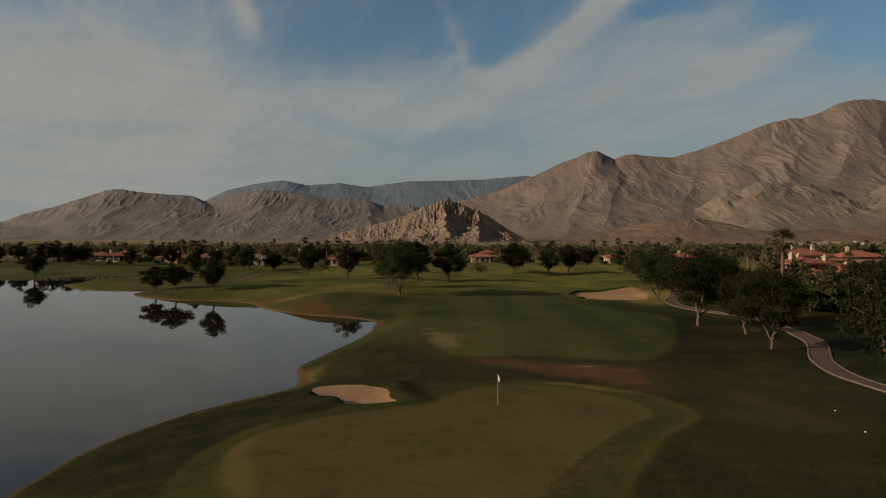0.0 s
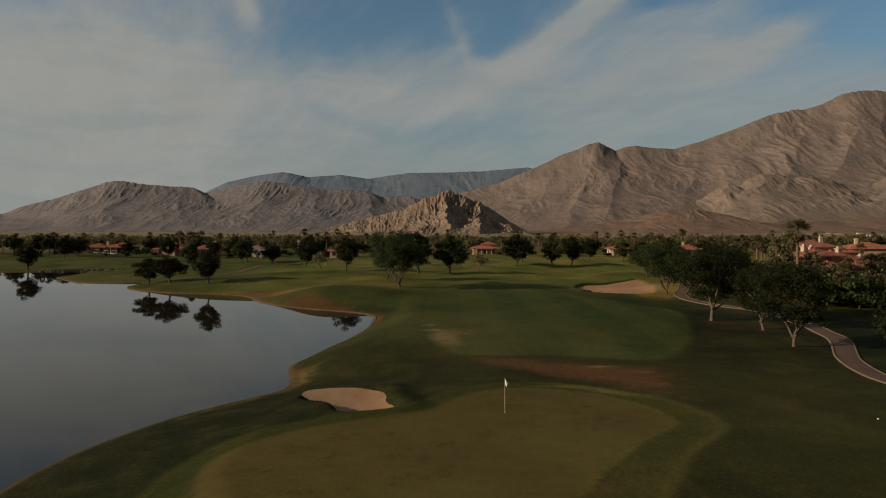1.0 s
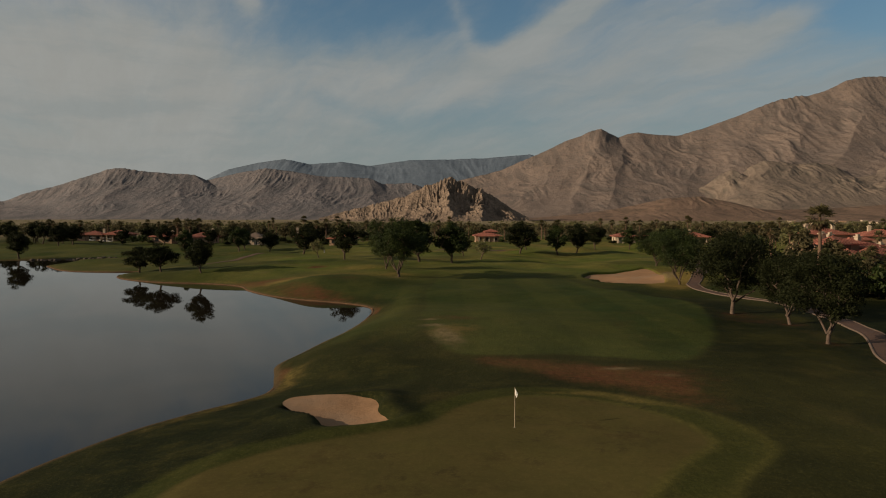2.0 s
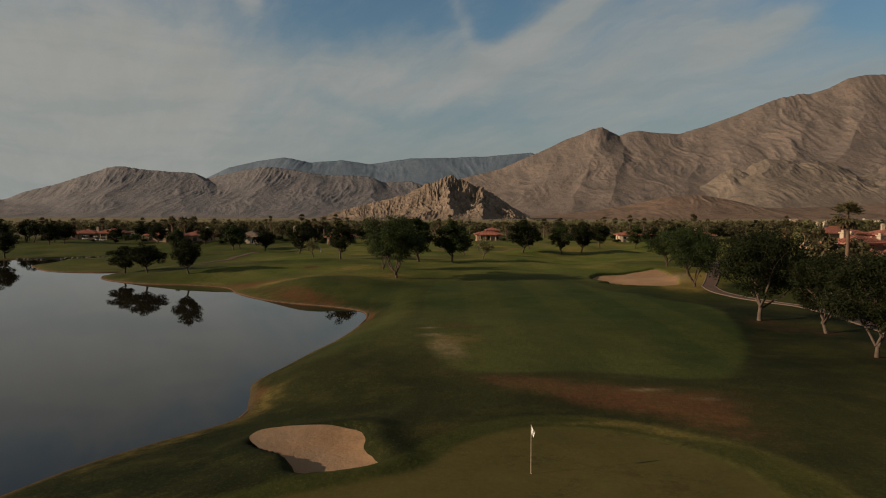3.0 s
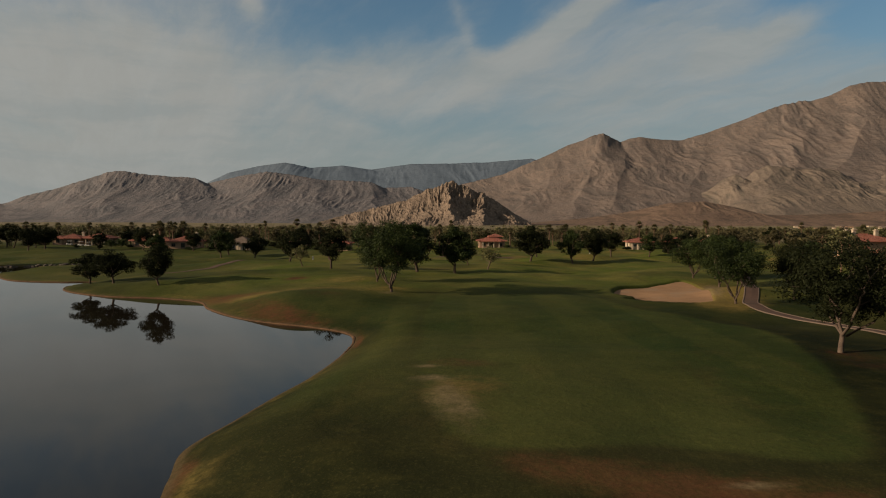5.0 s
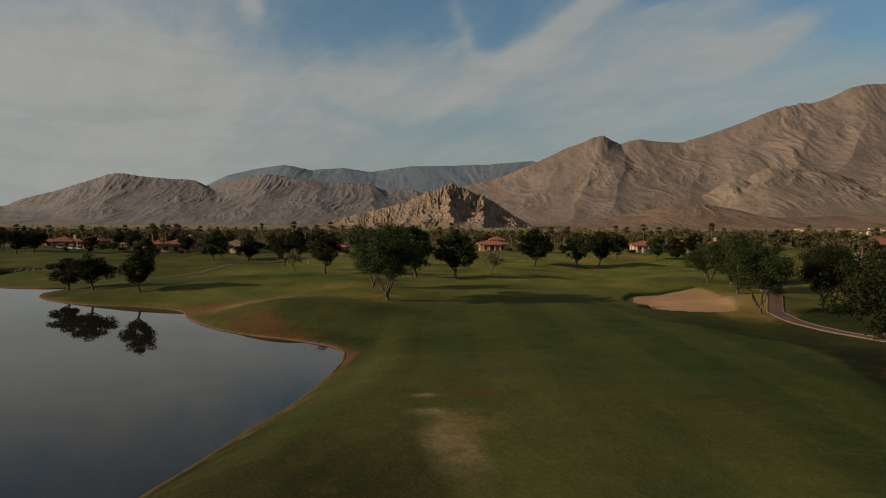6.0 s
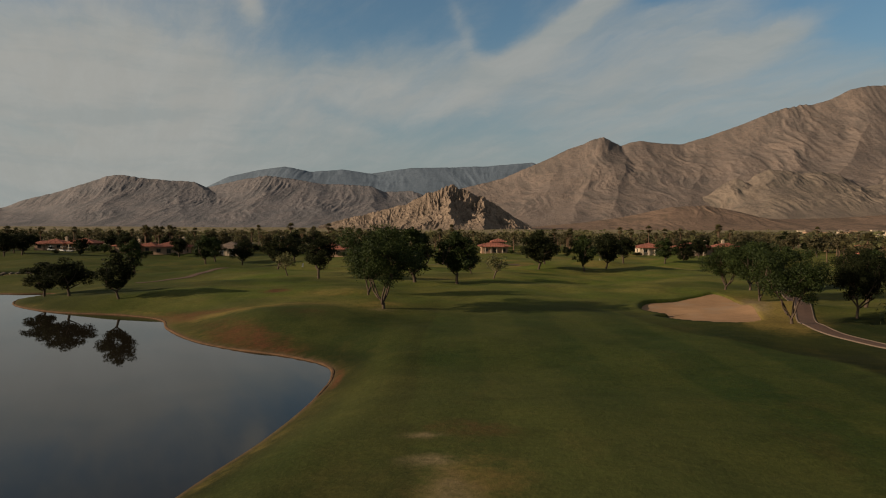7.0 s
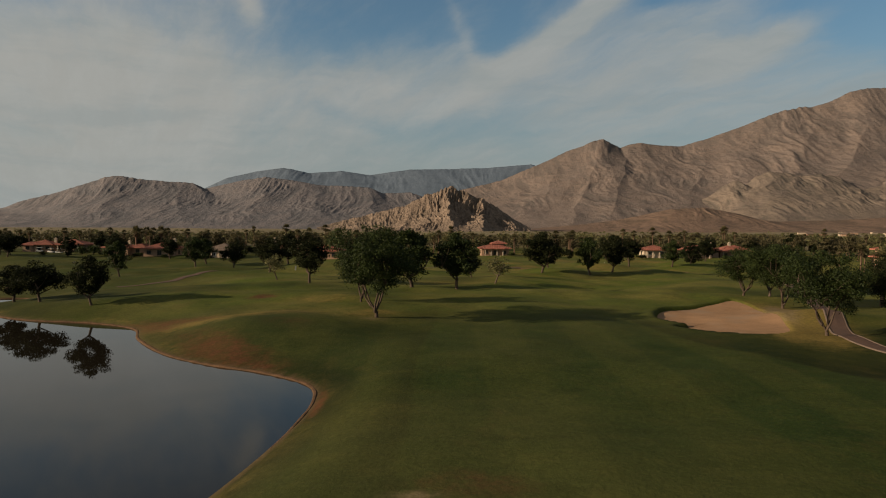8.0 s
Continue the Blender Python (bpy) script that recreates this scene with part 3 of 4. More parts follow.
M_KERB = mottled("pale_kerb_concrete", (0.165, 0.118, 0.088), (0.105, 0.076, 0.058), 0.8, 0.9, 0.2, 0.01)
cart_path = tagged(ribbon("cart_path", path_fine, [(-0.90, -0.15), (-0.86, 0.05), (0, 0.07), (0.86, 0.05), (0.90, -0.15)], M_PATH, turf_level),
                   "pinkish worn concrete cart path winding past the trees", "path", kind="structure")
for inner, outer in ((-0.87, -1.05), (0.87, 1.05)):
    kerb = ribbon("kerb", path_fine, [(inner, -0.1), (inner, 0.09), ((inner + outer) / 2, 0.11), (outer, 0.06), (outer * 1.03, -0.15)], M_KERB, turf_level)
    kerb.parent = cart_path
    kerb["label"] = "pale chipped concrete kerb"


def edge_lift(x, y):
    return WATER + 0.07 * value_noise(x / 1.3, y / 1.3, 71) - 0.11 * (1 - step(y, 90, 104))


edge = POND[5 * 8:30 * 8]
tagged(ribbon("pond_edging", edge, [(0.10, -0.5), (0.11, 0.03), (0.14, 0.10), (0.20, 0.13), (0.32, 0.15), (0.6, 0.02)], M_EDGE, edge_lift),
       "low eroded brown soil edging round the pond", "pond edge", kind="structure")


def sand_trap(name, line, sink, bowl, label):
    c = line.mean(0)
    V, F, rings, n = [], [], 14, len(line)
    for r in range(rings + 1):
        k = 1 - r / rings * 0.98
        q = c + (line - c) * k
        z = land(q[:, 0], q[:, 1]) - sink - bowl * (1 - k * k) + 0.03 * value_noise(q[:, 0] / 0.8, q[:, 1] / 0.8, 55) * k
        V += np.stack([q[:, 0], q[:, 1], z], 1).tolist()
    for r in range(rings):
        for i in range(n):
            j = (i + 1) % n
            F.append((r * n + i, r * n + j, (r + 1) * n + j, (r + 1) * n + i))
    F.append(tuple(rings * n + i for i in range(n)))
    ob = mesh_object(name, V, F, M_SAND, smooth=True)
    return tagged(ob, label, "sand bunker", kind="structure")


sand_trap("sand_bunker", BUNKER, 0.25, 0.20, "pale raked sand bunker with a grassy lip beside the green")
sand_trap("sand_bunker", BUNKER_FAR, 0.22, 0.12, "large flat tan sand bunker below a dry mound")


for cx, cy, rx, ry in ((19.5, 231, 3.2, 2.2), (25.5, 237, 3.0, 2.0), (58, 233, 4.0, 2.2)):
    sand_trap("sand_bunker", np.array([(cx + rx * math.cos(t) * (1 + 0.15 * math.sin(3 * t)), cy + ry * math.sin(t)) for t in np.linspace(0, 2 * math.pi, 40)[:-1]]),
              -0.05, -0.10, "small pale sand bunker beside a far green")
far_path = spline([(-62, 184), (-58.5, 187), (-56, 194), (-52, 209), (-42, 221), (-25, 229), (-5, 236), (20, 243)], closed=False, steps=14)
tagged(ribbon("cart_path", far_path, [(-0.9, -0.15), (-0.85, 0.05), (0, 0.07), (0.85, 0.05), (0.9, -0.15)], M_PATH, lambda x, y: land_cut(x, y)[0]),
       "pale cart path across the far turf", "path", kind="structure")


# ---- mountains ----
def mountain(name, profile, dist, front, back, mat, label, seed, cell, rough, relief, base=-4.0, stretch=1.0, az_step=0.0011, rows=150, power=1.0, spurs=(), blend=1.5):
    """A range whose crest stands at dist and rises over the horizon as the profile says; its slopes are cut by gullies."""
    ax = np.array([(p[0] - 784) / 1203 for p in profile])
    el = np.array([max(422 - p[1], -6) / 1203 for p in profile])
    u = np.arange(ax[0], ax[-1], az_step)
    crest = np.interp(u, ax, el) * dist + 12
    k = np.concatenate([np.linspace(0, 1, rows), np.linspace(1, 1.6, rows // 4)[1:]])
    U, K = np.meshgrid(u, k)
    k3 = np.hanning(2 * int(0.10 / az_step) + 1)
    broad = np.convolve(np.pad(crest, len(k3) // 2, mode="edge"), k3 / k3.sum(), mode="valid")[: len(u)]
    low = np.clip(1 - K, 0, 1)
    shift = low ** 0.7 * 0.07 * (value_noise(U * 9 + seed, K * 2.2, seed + 3) + 0.5 * value_noise(U * 23, K * 5, seed + 4) - 0.5)
    keep = np.clip(1 - low * blend, 0, 1) ** 2
    C = np.interp(U + shift, u, broad) * (1 - keep) + np.interp(U + shift, u, crest) * keep
    D = np.where(K <= 1, front + (dist - front) * K, dist + (K - 1) / 0.6 * (back - dist))
    X, Y = U * D, D
    # ridges and gullies run down the slope, each size wandering a little on the one before
    S = U * 1203 * dist / 4300
    wind = 70 * value_noise(S / 170, K * 1.4, seed + 40) + 22 * value_noise(S / 55, K * 3.5, seed + 60)
    uneven = 0.6 + 1.1 * step(value_noise(S / 80, K * 2.6, seed + 70), -0.35, 0.5)
    spur = ridged((S + wind) / cell, K * 1.3 + 0.004 * S, 3, seed, 0.45) - 0.5
    wx = rough * 0.45 * value_noise(X / (rough * 1.3), Y / (rough * 1.3), seed + 50)
    wy = rough * 0.45 * value_noise(X / (rough * 1.3), Y / (rough * 1.3), seed + 61)
    gully = uneven * (ridged((X + wx) / (rough * 0.36), (Y + wy) / (rough * 1.45 * stretch), 5, seed + 17, 0.55) - 0.5)
    grain = uneven * (ridged((X + wx * 0.4) / (rough * 0.13), (Y + wy * 0.4) / (rough * 0.52 * stretch), 4, seed + 29, 0.62) - 0.5)
    up = np.where(K <= 1, K, 1 - (K - 1) / 0.6)
    ramp = np.clip(up, 0, 1) ** power
    env = ramp ** 0.8 * (1 - ramp ** 5)
    body = ramp + relief * env * (0.50 * spur + 0.66 * gully + 0.40 * grain)
    body = body + ramp ** 5 * relief * (0.24 * gully + 0.26 * grain)
    for px, lean, width, tall in spurs:
        at = (px - 784) / 1203 + lean / 1203 * low + (0.014 * value_noise(K * 3.1, U * 0 + px, seed + 8) + 0.006 * value_noise(K * 9, U * 0 + px, seed + 9)) * width / 50
        gap = (U - at) * 1203 / width
        body = body + tall * env * (np.exp(-np.where(gap > 0, 1.7 * gap, -0.8 * gap)) - 0.40)
    Z = base + (C - base) * np.clip(body, -0.02, 1.6)
    ob = mesh_object(name, np.stack([X.ravel(), Y.ravel(), Z.ravel()], 1).tolist(), grid_faces(len(k), len(u)).tolist(), mat, smooth=True)
    # high in the gullies, low on the ridges; drives the rock's tone
    a = ob.data.attributes.new("gully_tone", "FLOAT", "POINT")
    a.data.foreach_set("value", np.clip(0.5 - 1.1 * gully - 0.9 * grain, 0, 1).ravel().astype(np.float32))
    return tagged(ob, label, "mountain", kind="structure")


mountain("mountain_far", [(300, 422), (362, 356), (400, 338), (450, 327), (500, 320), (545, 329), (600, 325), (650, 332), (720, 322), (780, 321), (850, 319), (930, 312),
                          (1000, 330), (1100, 370)], 4750, 4000, 4900, M_FAR_HAZY, "distant mountain ridge with blue-grey haze in its colour", 101, 80, 400, 0.020, rows=60)
mountain("mountain_left", [(-700, 300), (-500, 330), (-300, 350), (-100, 385), (0, 394), (12, 391), (40, 380), (100, 366), (150, 350), (185, 339), (207, 335), (250, 341), (300, 345), (340, 347),
                           (362, 357), (385, 352), (420, 344), (470, 336), (520, 343), (560, 350), (620, 352), (650, 354), (672, 364), (720, 362), (760, 375), (860, 400), (940, 422)],
         4300, 3300, 4700, M_LEFT, "weathered grey-brown desert mountain range", 131, 75, 330, 0.046, power=1.15,
         spurs=((207, -40, 60, 0.10), (300, 30, 50, 0.10), (130, -40, 50, 0.07), (470, -50, 60, 0.12), (560, -10, 50, 0.10), (645, 20, 36, 0.12)))
mountain("mountain_right", [(560, 422), (640, 408), (740, 374), (830, 352), (880, 340), (930, 318), (960, 305), (990, 290), (1020, 280), (1040, 270), (1055, 268), (1070, 275), (1085, 283),
                            (1100, 277), (1120, 274), (1150, 278), (1190, 280), (1230, 268), (1300, 243), (1350, 222), (1390, 212), (1420, 210), (1450, 200), (1480, 185),
                            (1510, 178), (1545, 178), (1600, 190), (1750, 215), (1950, 250), (2300, 300)],
         4300, 2500, 4750, M_RIGHT, "broad brown desert mountain with folded gullies", 167, 90, 380, 0.029, rows=230, power=1.35,
         spurs=((1053, -70, 40, 0.085), (1100, -40, 30, 0.05), (990, -90, 50, 0.06), (1240, -60, 50, 0.05), (1180, -70, 70, 0.05), (1330, -110, 90, 0.06), (1430, -90, 80, 0.05), (1510, -60, 80, 0.06), (1560, 40, 60, 0.05)))
mountain("mountain_foothill", [(900, 422), (1000, 414), (1060, 400), (1090, 392), (1130, 390), (1170, 392), (1205, 380), (1240, 366), (1262, 348), (1285, 338), (1300, 347), (1315, 334), (1340, 323),
                               (1380, 326), (1400, 330), (1430, 326), (1460, 331), (1488, 350), (1530, 345), (1600, 310), (1700, 310), (1900, 340), (2200, 390)], 3300, 2500, 3800, M_FOOT, "yellowish eroded rocky foothills", 203, 44, 240, 0.066, power=1.0)
mountain("hill_red", [(930, 424), (1020, 416), (1080, 408), (1120, 400), (1170, 389), (1230, 386), (1290, 397), (1340, 410), (1450, 407), (1568, 400), (1750, 404), (1950, 420)],
         2550, 2150, 2800, M_REDHILL, "low red-brown desert hill", 229, 40, 150, 0.07, rows=90)
mountain("rocky_knoll", [(560, 424), (600, 413), (650, 401), (680, 394), (700, 388), (712, 387), (725, 378), (738, 374), (748, 366), (760, 365), (770, 360), (778, 357), (786, 352), (795, 353),
                         (803, 360), (808, 357), (815, 358), (825, 367), (834, 370), (845, 371), (853, 379), (862, 382), (880, 394), (900, 408), (915, 416), (930, 424)], 2200, 1950, 2420, M_KNOLL,
         "craggy sunlit rock knoll standing alone on the plain", 251, 16, 95, 0.25, az_step=0.0006, rows=150, blend=0.5, stretch=0.5,
         spurs=((786, 10, 34, 0.75), (846, 2, 24, 0.60), (722, -30, 24, 0.25), (890, 18, 14, 0.25), (755, -14, 12, 0.16), (680, -30, 20, 0.18), (640, -30, 20, 0.14)))


# ---- trees ----
def tube(V, F, pts, radii, sides=7):
    """Add a tapered tube through the points to the lists."""
    base = len(V)
    for i, (p, r) in enumerate(zip(pts, radii)):
        d = (pts[min(i + 1, len(pts) - 1)] - pts[max(i - 1, 0)]).normalized()
        a = d.orthogonal().normalized()
        b = d.cross(a)
        for s in range(sides):
            t = 2 * math.pi * s / sides
            q = p + (a * math.cos(t) + b * math.sin(t)) * r
            V.append(tuple(q))
    for i in range(len(pts) - 1):
        for s in range(sides):
            n = (s + 1) % sides
            F.append((base + i * sides + s, base + i * sides + n, base + (i + 1) * sides + n, base + (i + 1) * sides + s))


def bend(rng, a, b, sag, n=5):
    """A crooked line from a to b."""
    side = Vector((rng.uniform(-1, 1), rng.uniform(-1, 1), rng.uniform(-0.3, 0.6))) * sag
    return [a.lerp(b, i / n) + side * math.sin(math.pi * i / n) + Vector((rng.uniform(-1, 1), rng.uniform(-1, 1), 0)) * sag * 0.15 for i in range(n + 1)]


def leaf_cloud(rng, centres, sizes, count, leaf, droop=0.2):
    """Many small leaf sprays gathered in clumps; each clump's outline is uneven."""
    c = np.array(centres)
    s = np.array(sizes)
    w = s ** 2.2
    k = rng.choice(len(c), count, p=w / w.sum())
    d = rng.normal(size=(count, 3))
    d /= np.linalg.norm(d, axis=1)[:, None]
    rad = s[k] * rng.uniform(0.25, 1.0, count) ** 0.5 * rng.uniform(0.8, 1.2, count)
    rad = rad * np.where(rng.uniform(size=count) < 0.10, rng.uniform(1.1, 1.7, count), 1.0)
    p = c[k] + d * rad[:, None] * np.array([1.12, 1.12, 0.8])
    n = d + rng.normal(size=(count, 3)) * 0.7 + np.array([0, 0, 0.35])
    n /= np.linalg.norm(n, axis=1)[:, None]
    a = np.cross(n, rng.normal(size=(count, 3)))
    a[:, 2] -= droop * np.linalg.norm(a, axis=1)
    a /= np.linalg.norm(a, axis=1)[:, None]
    b = np.cross(n, a)
    ln = leaf * rng.uniform(0.6, 1.5, count)[:, None]
    V = np.stack([p - a * ln, p + b * ln * 0.42, p + a * ln, p - b * ln * 0.42], 1).reshape(-1, 3)
    F = np.arange(count * 4).reshape(-1, 4)
    return V, F


def make_tree(name, seed, h, r, fork, limbs, count, leaf, bark, leaves, label, hollow=0.35, lean=0.1, thick=1.0, sub=3, top=0.42, category="tree", split=False, low=0.62, clump=(0.12, 0.28)):
    rng = np.random.default_rng(seed)
    py = random.Random(seed)
    root = new(name)
    tagged(root, label, category)
    TV, TF = [], []
    base, knot = Vector((0, 0, -0.25)), Vector((py.uniform(-1, 1) * lean * h, py.uniform(-1, 1) * lean * h, fork))
    r0 = 0.030 * h * thick
    pts = bend(py, base, knot, 0.05 * fork, 5)
    tube(TV, TF, pts, [r0 * (1.45, 1.1, 1.0, 0.95, 0.92, 0.95)[i] for i in range(6)], 9)
    centres, sizes = [], []
    mid = h * (1 - top)
    for i in range(limbs):
        LV, LF = ([], []) if split else (TV, TF)
        t = 2 * math.pi * (i + py.uniform(-0.3, 0.3)) / limbs
        out = r * py.uniform(0.5, 0.78)
        tip = Vector((knot.x + math.cos(t) * out, knot.y + math.sin(t) * out, mid + py.uniform(-0.12, 0.14) * h))
        arm = bend(py, knot - Vector((0, 0, 0.1)), tip, 0.13 * h, 6)
        tube(LV, LF, arm, [r0 * (0.60 - 0.068 * k) for k in range(7)], 6)
        for j in range(sub):
            a = arm[py.choice((3, 4, 5))]
            t2 = t + py.uniform(-1.1, 1.1)
            end = Vector((knot.x + math.cos(t2) * r * py.uniform(0.35, 0.95), knot.y + math.sin(t2) * r * py.uniform(0.35, 0.95), mid + py.uniform(-0.12, 0.3) * h))
            tw = bend(py, a, end, 0.05 * h, 4)
            tube(LV, LF, tw, [r0 * (0.26 - 0.05 * k) for k in range(5)], 5)
            centres.append(tuple(end))
            sizes.append(r * py.uniform(0.2, 0.34))
        if split:
            mesh_object("limb", LV, LF, bark, root, smooth=True)
    # clumps that fill out the crown, more of them near its uneven surface
    for i in range(int(20 + 9 * limbs)):
        t, up = py.uniform(0, 2 * math.pi), py.uniform(-low, 1.0)
        ring = math.sqrt(max(0.0, 1 - up * up)) * py.uniform(hollow, 1.0) * (0.82 + 0.26 * math.sin(2 * t + seed) + 0.16 * math.sin(5 * t + 2 * seed))
        centres.append((knot.x + math.cos(t) * r * ring, knot.y + math.sin(t) * r * ring, mid + up * h * top * (0.88 + 0.17 * math.sin(3 * t + seed)) * (1.0 if up > 0 else 0.75)))
        sizes.append(r * py.uniform(*clump))
    V, F = leaf_cloud(rng, centres, sizes, count, leaf)
    mesh_object("trunk", TV, TF, bark, root, smooth=True)
    mesh_object("crown", V.tolist(), F.tolist(), leaves, root)
    return root


def plant(proto, x, y, h_scale, turn, wide=None, label="", group="", sink=0.0):
    """Set a copy of a tree on the turf."""
    wide = wide or h_scale
    m = Matrix.LocRotScale((x, y, height(x, y) - sink), Euler((0, 0, radians(turn))), (wide, wide, h_scale))
    ob = copy_thing(proto, m)
    if label:
        ob["label"] = label
    if group:
        ob["group"] = group
    return ob


def retire(ob):
    for o in (*ob.children_recursive, ob):
        bpy.data.objects.remove(o)


SPREAD = [make_tree("spreading_tree", s, 9.5, 4.6, fork, 5, 22000, 0.115, bark, lv, lab, hollow=0.55, lean=lean, thick=0.72, sub=5, split=True, low=0.90, clump=(0.09, 0.20))
          for s, fork, lean, bark, lv, lab in ((11, 0.6, 0.02, M_BARK, M_LEAF, "full green mesquite tree with forked trunk on the fairway"),
                                   (12, 1.5, 0.05, M_PALEBARK, M_LEAF_DK, "dark olive tree with pale forked trunk beside the cart path"),
                                   (13, 1.2, 0.09, M_PALEBARK, M_LEAF_DK, "dark spreading tree with pale crooked limbs on turf"))]
ROUND = [make_tree("fairway_tree", s, 8.5, 3.5, 1.5, 4, 8500, 0.18, M_BARK, lv, "rounded dark green tree with slim brown trunk on turf", hollow=0.25, lean=0.04, thick=0.85, split=True, low=0.95, top=0.44)
         for s, lv in ((21, M_LEAF_DK), (22, M_LEAF), (23, M_LEAF_DK), (24, M_LEAF))]
THIN = [make_tree("young_tree", s, 5.0, 2.2, 1.5, 3, 1100, 0.17, M_PALEBARK, M_LEAF_LT, "thin young tree with sparse pale leaves on turf", hollow=0.1, thick=0.8)
        for s in (31, 32)]
WOOD = [make_tree("garden_tree", s, 9.0, 4.6, 2.0, 3, 1500, 0.48, M_BARK, lv, "dense dark garden tree behind the course", hollow=0.2, sub=2)
        for s, lv in ((41, M_LEAF_OL), (42, M_LEAF_OL), (43, M_LEAF_DK), (44, M_LEAF_LT))]
BUSH = [make_tree("shrub", s, 2.4, 1.9, 0.3, 4, 700, 0.22, M_BARK, lv, "rounded garden shrub by the houses", hollow=0.1, top=0.5, category="shrub", sub=1)
        for s, lv in ((51, M_LEAF), (52, M_LEAF_DK))]


def make_palm(seed, h, fronds, reach, label):
    rng, py = np.random.default_rng(seed), random.Random(seed)
    root = tagged(new("palm_tree"), label, "palm tree")
    V, F = [], []
    top = Vector((py.uniform(-0.4, 0.4), py.uniform(-0.4, 0.4), h - reach * 0.55))
    pts = bend(py, Vector((0, 0, -0.3)), top, 0.2, 12)
    tube(V, F, pts, [0.30 - 0.011 * i + (0.03 if i % 2 else 0) for i in range(13)], 8)
    mesh_object("trunk", V, F, M_PALMTRUNK, root, smooth=True)
    for part_name, n, lo, hi, mat in (("crown", fronds, -35, 85, M_PALM), ("dead_frond_skirt", fronds // 2, -88, -50, M_THATCH)):
        FV, FF = [], []
        for i in range(n):
            t, el = py.uniform(0, 2 * math.pi), radians(py.uniform(lo, hi))
            d = Vector((math.cos(t) * math.cos(el), math.sin(t) * math.cos(el), math.sin(el)))
            side = d.cross(Vector((0, 0, 1)))
            side = side.normalized() if side.length > 0.05 else Vector((1, 0, 0))
            up = side.cross(d)
            stem = reach * py.uniform(0.42, 0.6) * (0.7 if mat is M_THATCH else 1)
            c = top + d * stem - Vector((0, 0, 1)) * stem * 0.10
            b = len(FV)
            w = side * 0.03
            FV += [tuple(top + w), tuple(top - w), tuple(c - w), tuple(c + w)]
            FF.append((b, b + 1, b + 2, b + 3))
            blades = 9
            for k in range(blades):
                a = radians(-105 + 210 * k / (blades - 1))
                ray = d * math.cos(a) + side * math.sin(a)
                ln = reach * 0.52 * py.uniform(0.85, 1.1) * (1 - 0.25 * abs(k - 4) / 4)
                tip = c + ray * ln - Vector((0, 0, 1)) * ln * py.uniform(0.06, 0.26)
                mid = c + ray * ln * 0.55 + up * 0.05
                o = ray.cross(up).normalized() * ln * 0.11
                b = len(FV)
                FV += [tuple(c), tuple(mid + o), tuple(tip), tuple(mid - o)]
                FF.append((b, b + 1, b + 2, b + 3))
        mesh_object(part_name, FV, FF, mat, root)
    return root


PALMS = [make_palm(61, 11.0, 34, 2.3, "tall fan palm with shaggy crown among garden trees"),
         make_palm(62, 9.0, 30, 2.1, "fan palm with dead frond skirt among garden trees"),
         make_palm(63, 13.0, 38, 2.4, "tall slender fan palm with drooping fronds by the villas")]

# trees of the course: place, height, crown radius, kind
S, R, T = SPREAD, ROUND, THIN
COURSE_TREES = [
    (-8.2, 133.4, 10.4, 4.9, S[0]), (-11.5, 146, 7.6, 3.3, S[0]), (-6.0, 167.5, 9.1, 4.7, R[1]), (1.4, 167.8, 8.7, 4.0, R[3]),
    (32.6, 92.6, 9.6, 5.0, S[1]), (35.6, 85.5, 7.4, 3.6, S[2]), (33.2, 74.2, 8.0, 3.9, S[2]), (30.4, 50.3, 10.6, 4.3, S[1]),
    (38.2, 126.5, 8.7, 4.2, S[0]), (45.7, 163, 7.6, 4.2, S[0]), (50.2, 164, 8.4, 4.4, S[2]), (45.6, 150.5, 8.8, 4.4, S[0]),
    (48.2, 131, 8.4, 3.6, S[1]), (56, 142, 7.6, 3.8, R[1]),
    (-125, 213.5, 8.2, 3.9, R[0]), (-64.5, 158, 5.3, 3.0, R[2]), (-58.3, 154, 5.9, 3.2, R[0]), (-48.2, 148.8, 6.4, 2.7, R[2]),
    (-75.5, 213, 8.0, 3.0, R[1]), (-71.5, 250, 8.2, 3.6, R[3]), (-62.4, 255, 8.2, 3.3, R[0]), (-44.4, 226, 8.3, 4.3, R[2]),
    (-23.3, 171, 8.5, 3.4, R[0]), (21.4, 212.5, 9.0, 4.4, R[2]), (24.8, 226, 7.6, 3.4, R[0]), (32.4, 213, 8.4, 3.4, R[1]),
    (39.4, 221, 8.6, 3.6, R[2]), (51.5, 251, 8.4, 3.8, R[0]), (4.5, 190, 5.2, 2.2, R[1]),
    (-30.7, 179.3, 4.4, 2.1, T[0]), (8.2, 178, 4.8, 2.6, T[1]), (-12, 208, 5.0, 2.0, T[0]),
    (-155, 286, 8.0, 4.0, R[2]), (-153, 293, 8.6, 4.2, R[0]), (-117, 296, 8.2, 4.0, R[2]), (-96, 292, 7.6, 3.8, R[0]),
    (62, 246, 7.0, 3.2, R[3]), (73, 262, 7.6, 3.4, R[2]), (88, 290, 7.4, 3.6, R[0]), (-75, 268, 7.8, 3.9, R[1]), (-48, 262, 8.2, 4.2, R[0]),
]
BUILT_H = {**{o: (9.5, 4.6) for o in S}, **{o: (8.5, 3.5) for o in R}, **{o: (5.0, 2.2) for o in T}}
for i, (x, y, h, r, kind) in enumerate(COURSE_TREES):
    bh, br = BUILT_H[kind]
    plant(kind, x, y, h / bh, (i * 137) % 360, r / br, group="trees of the course")


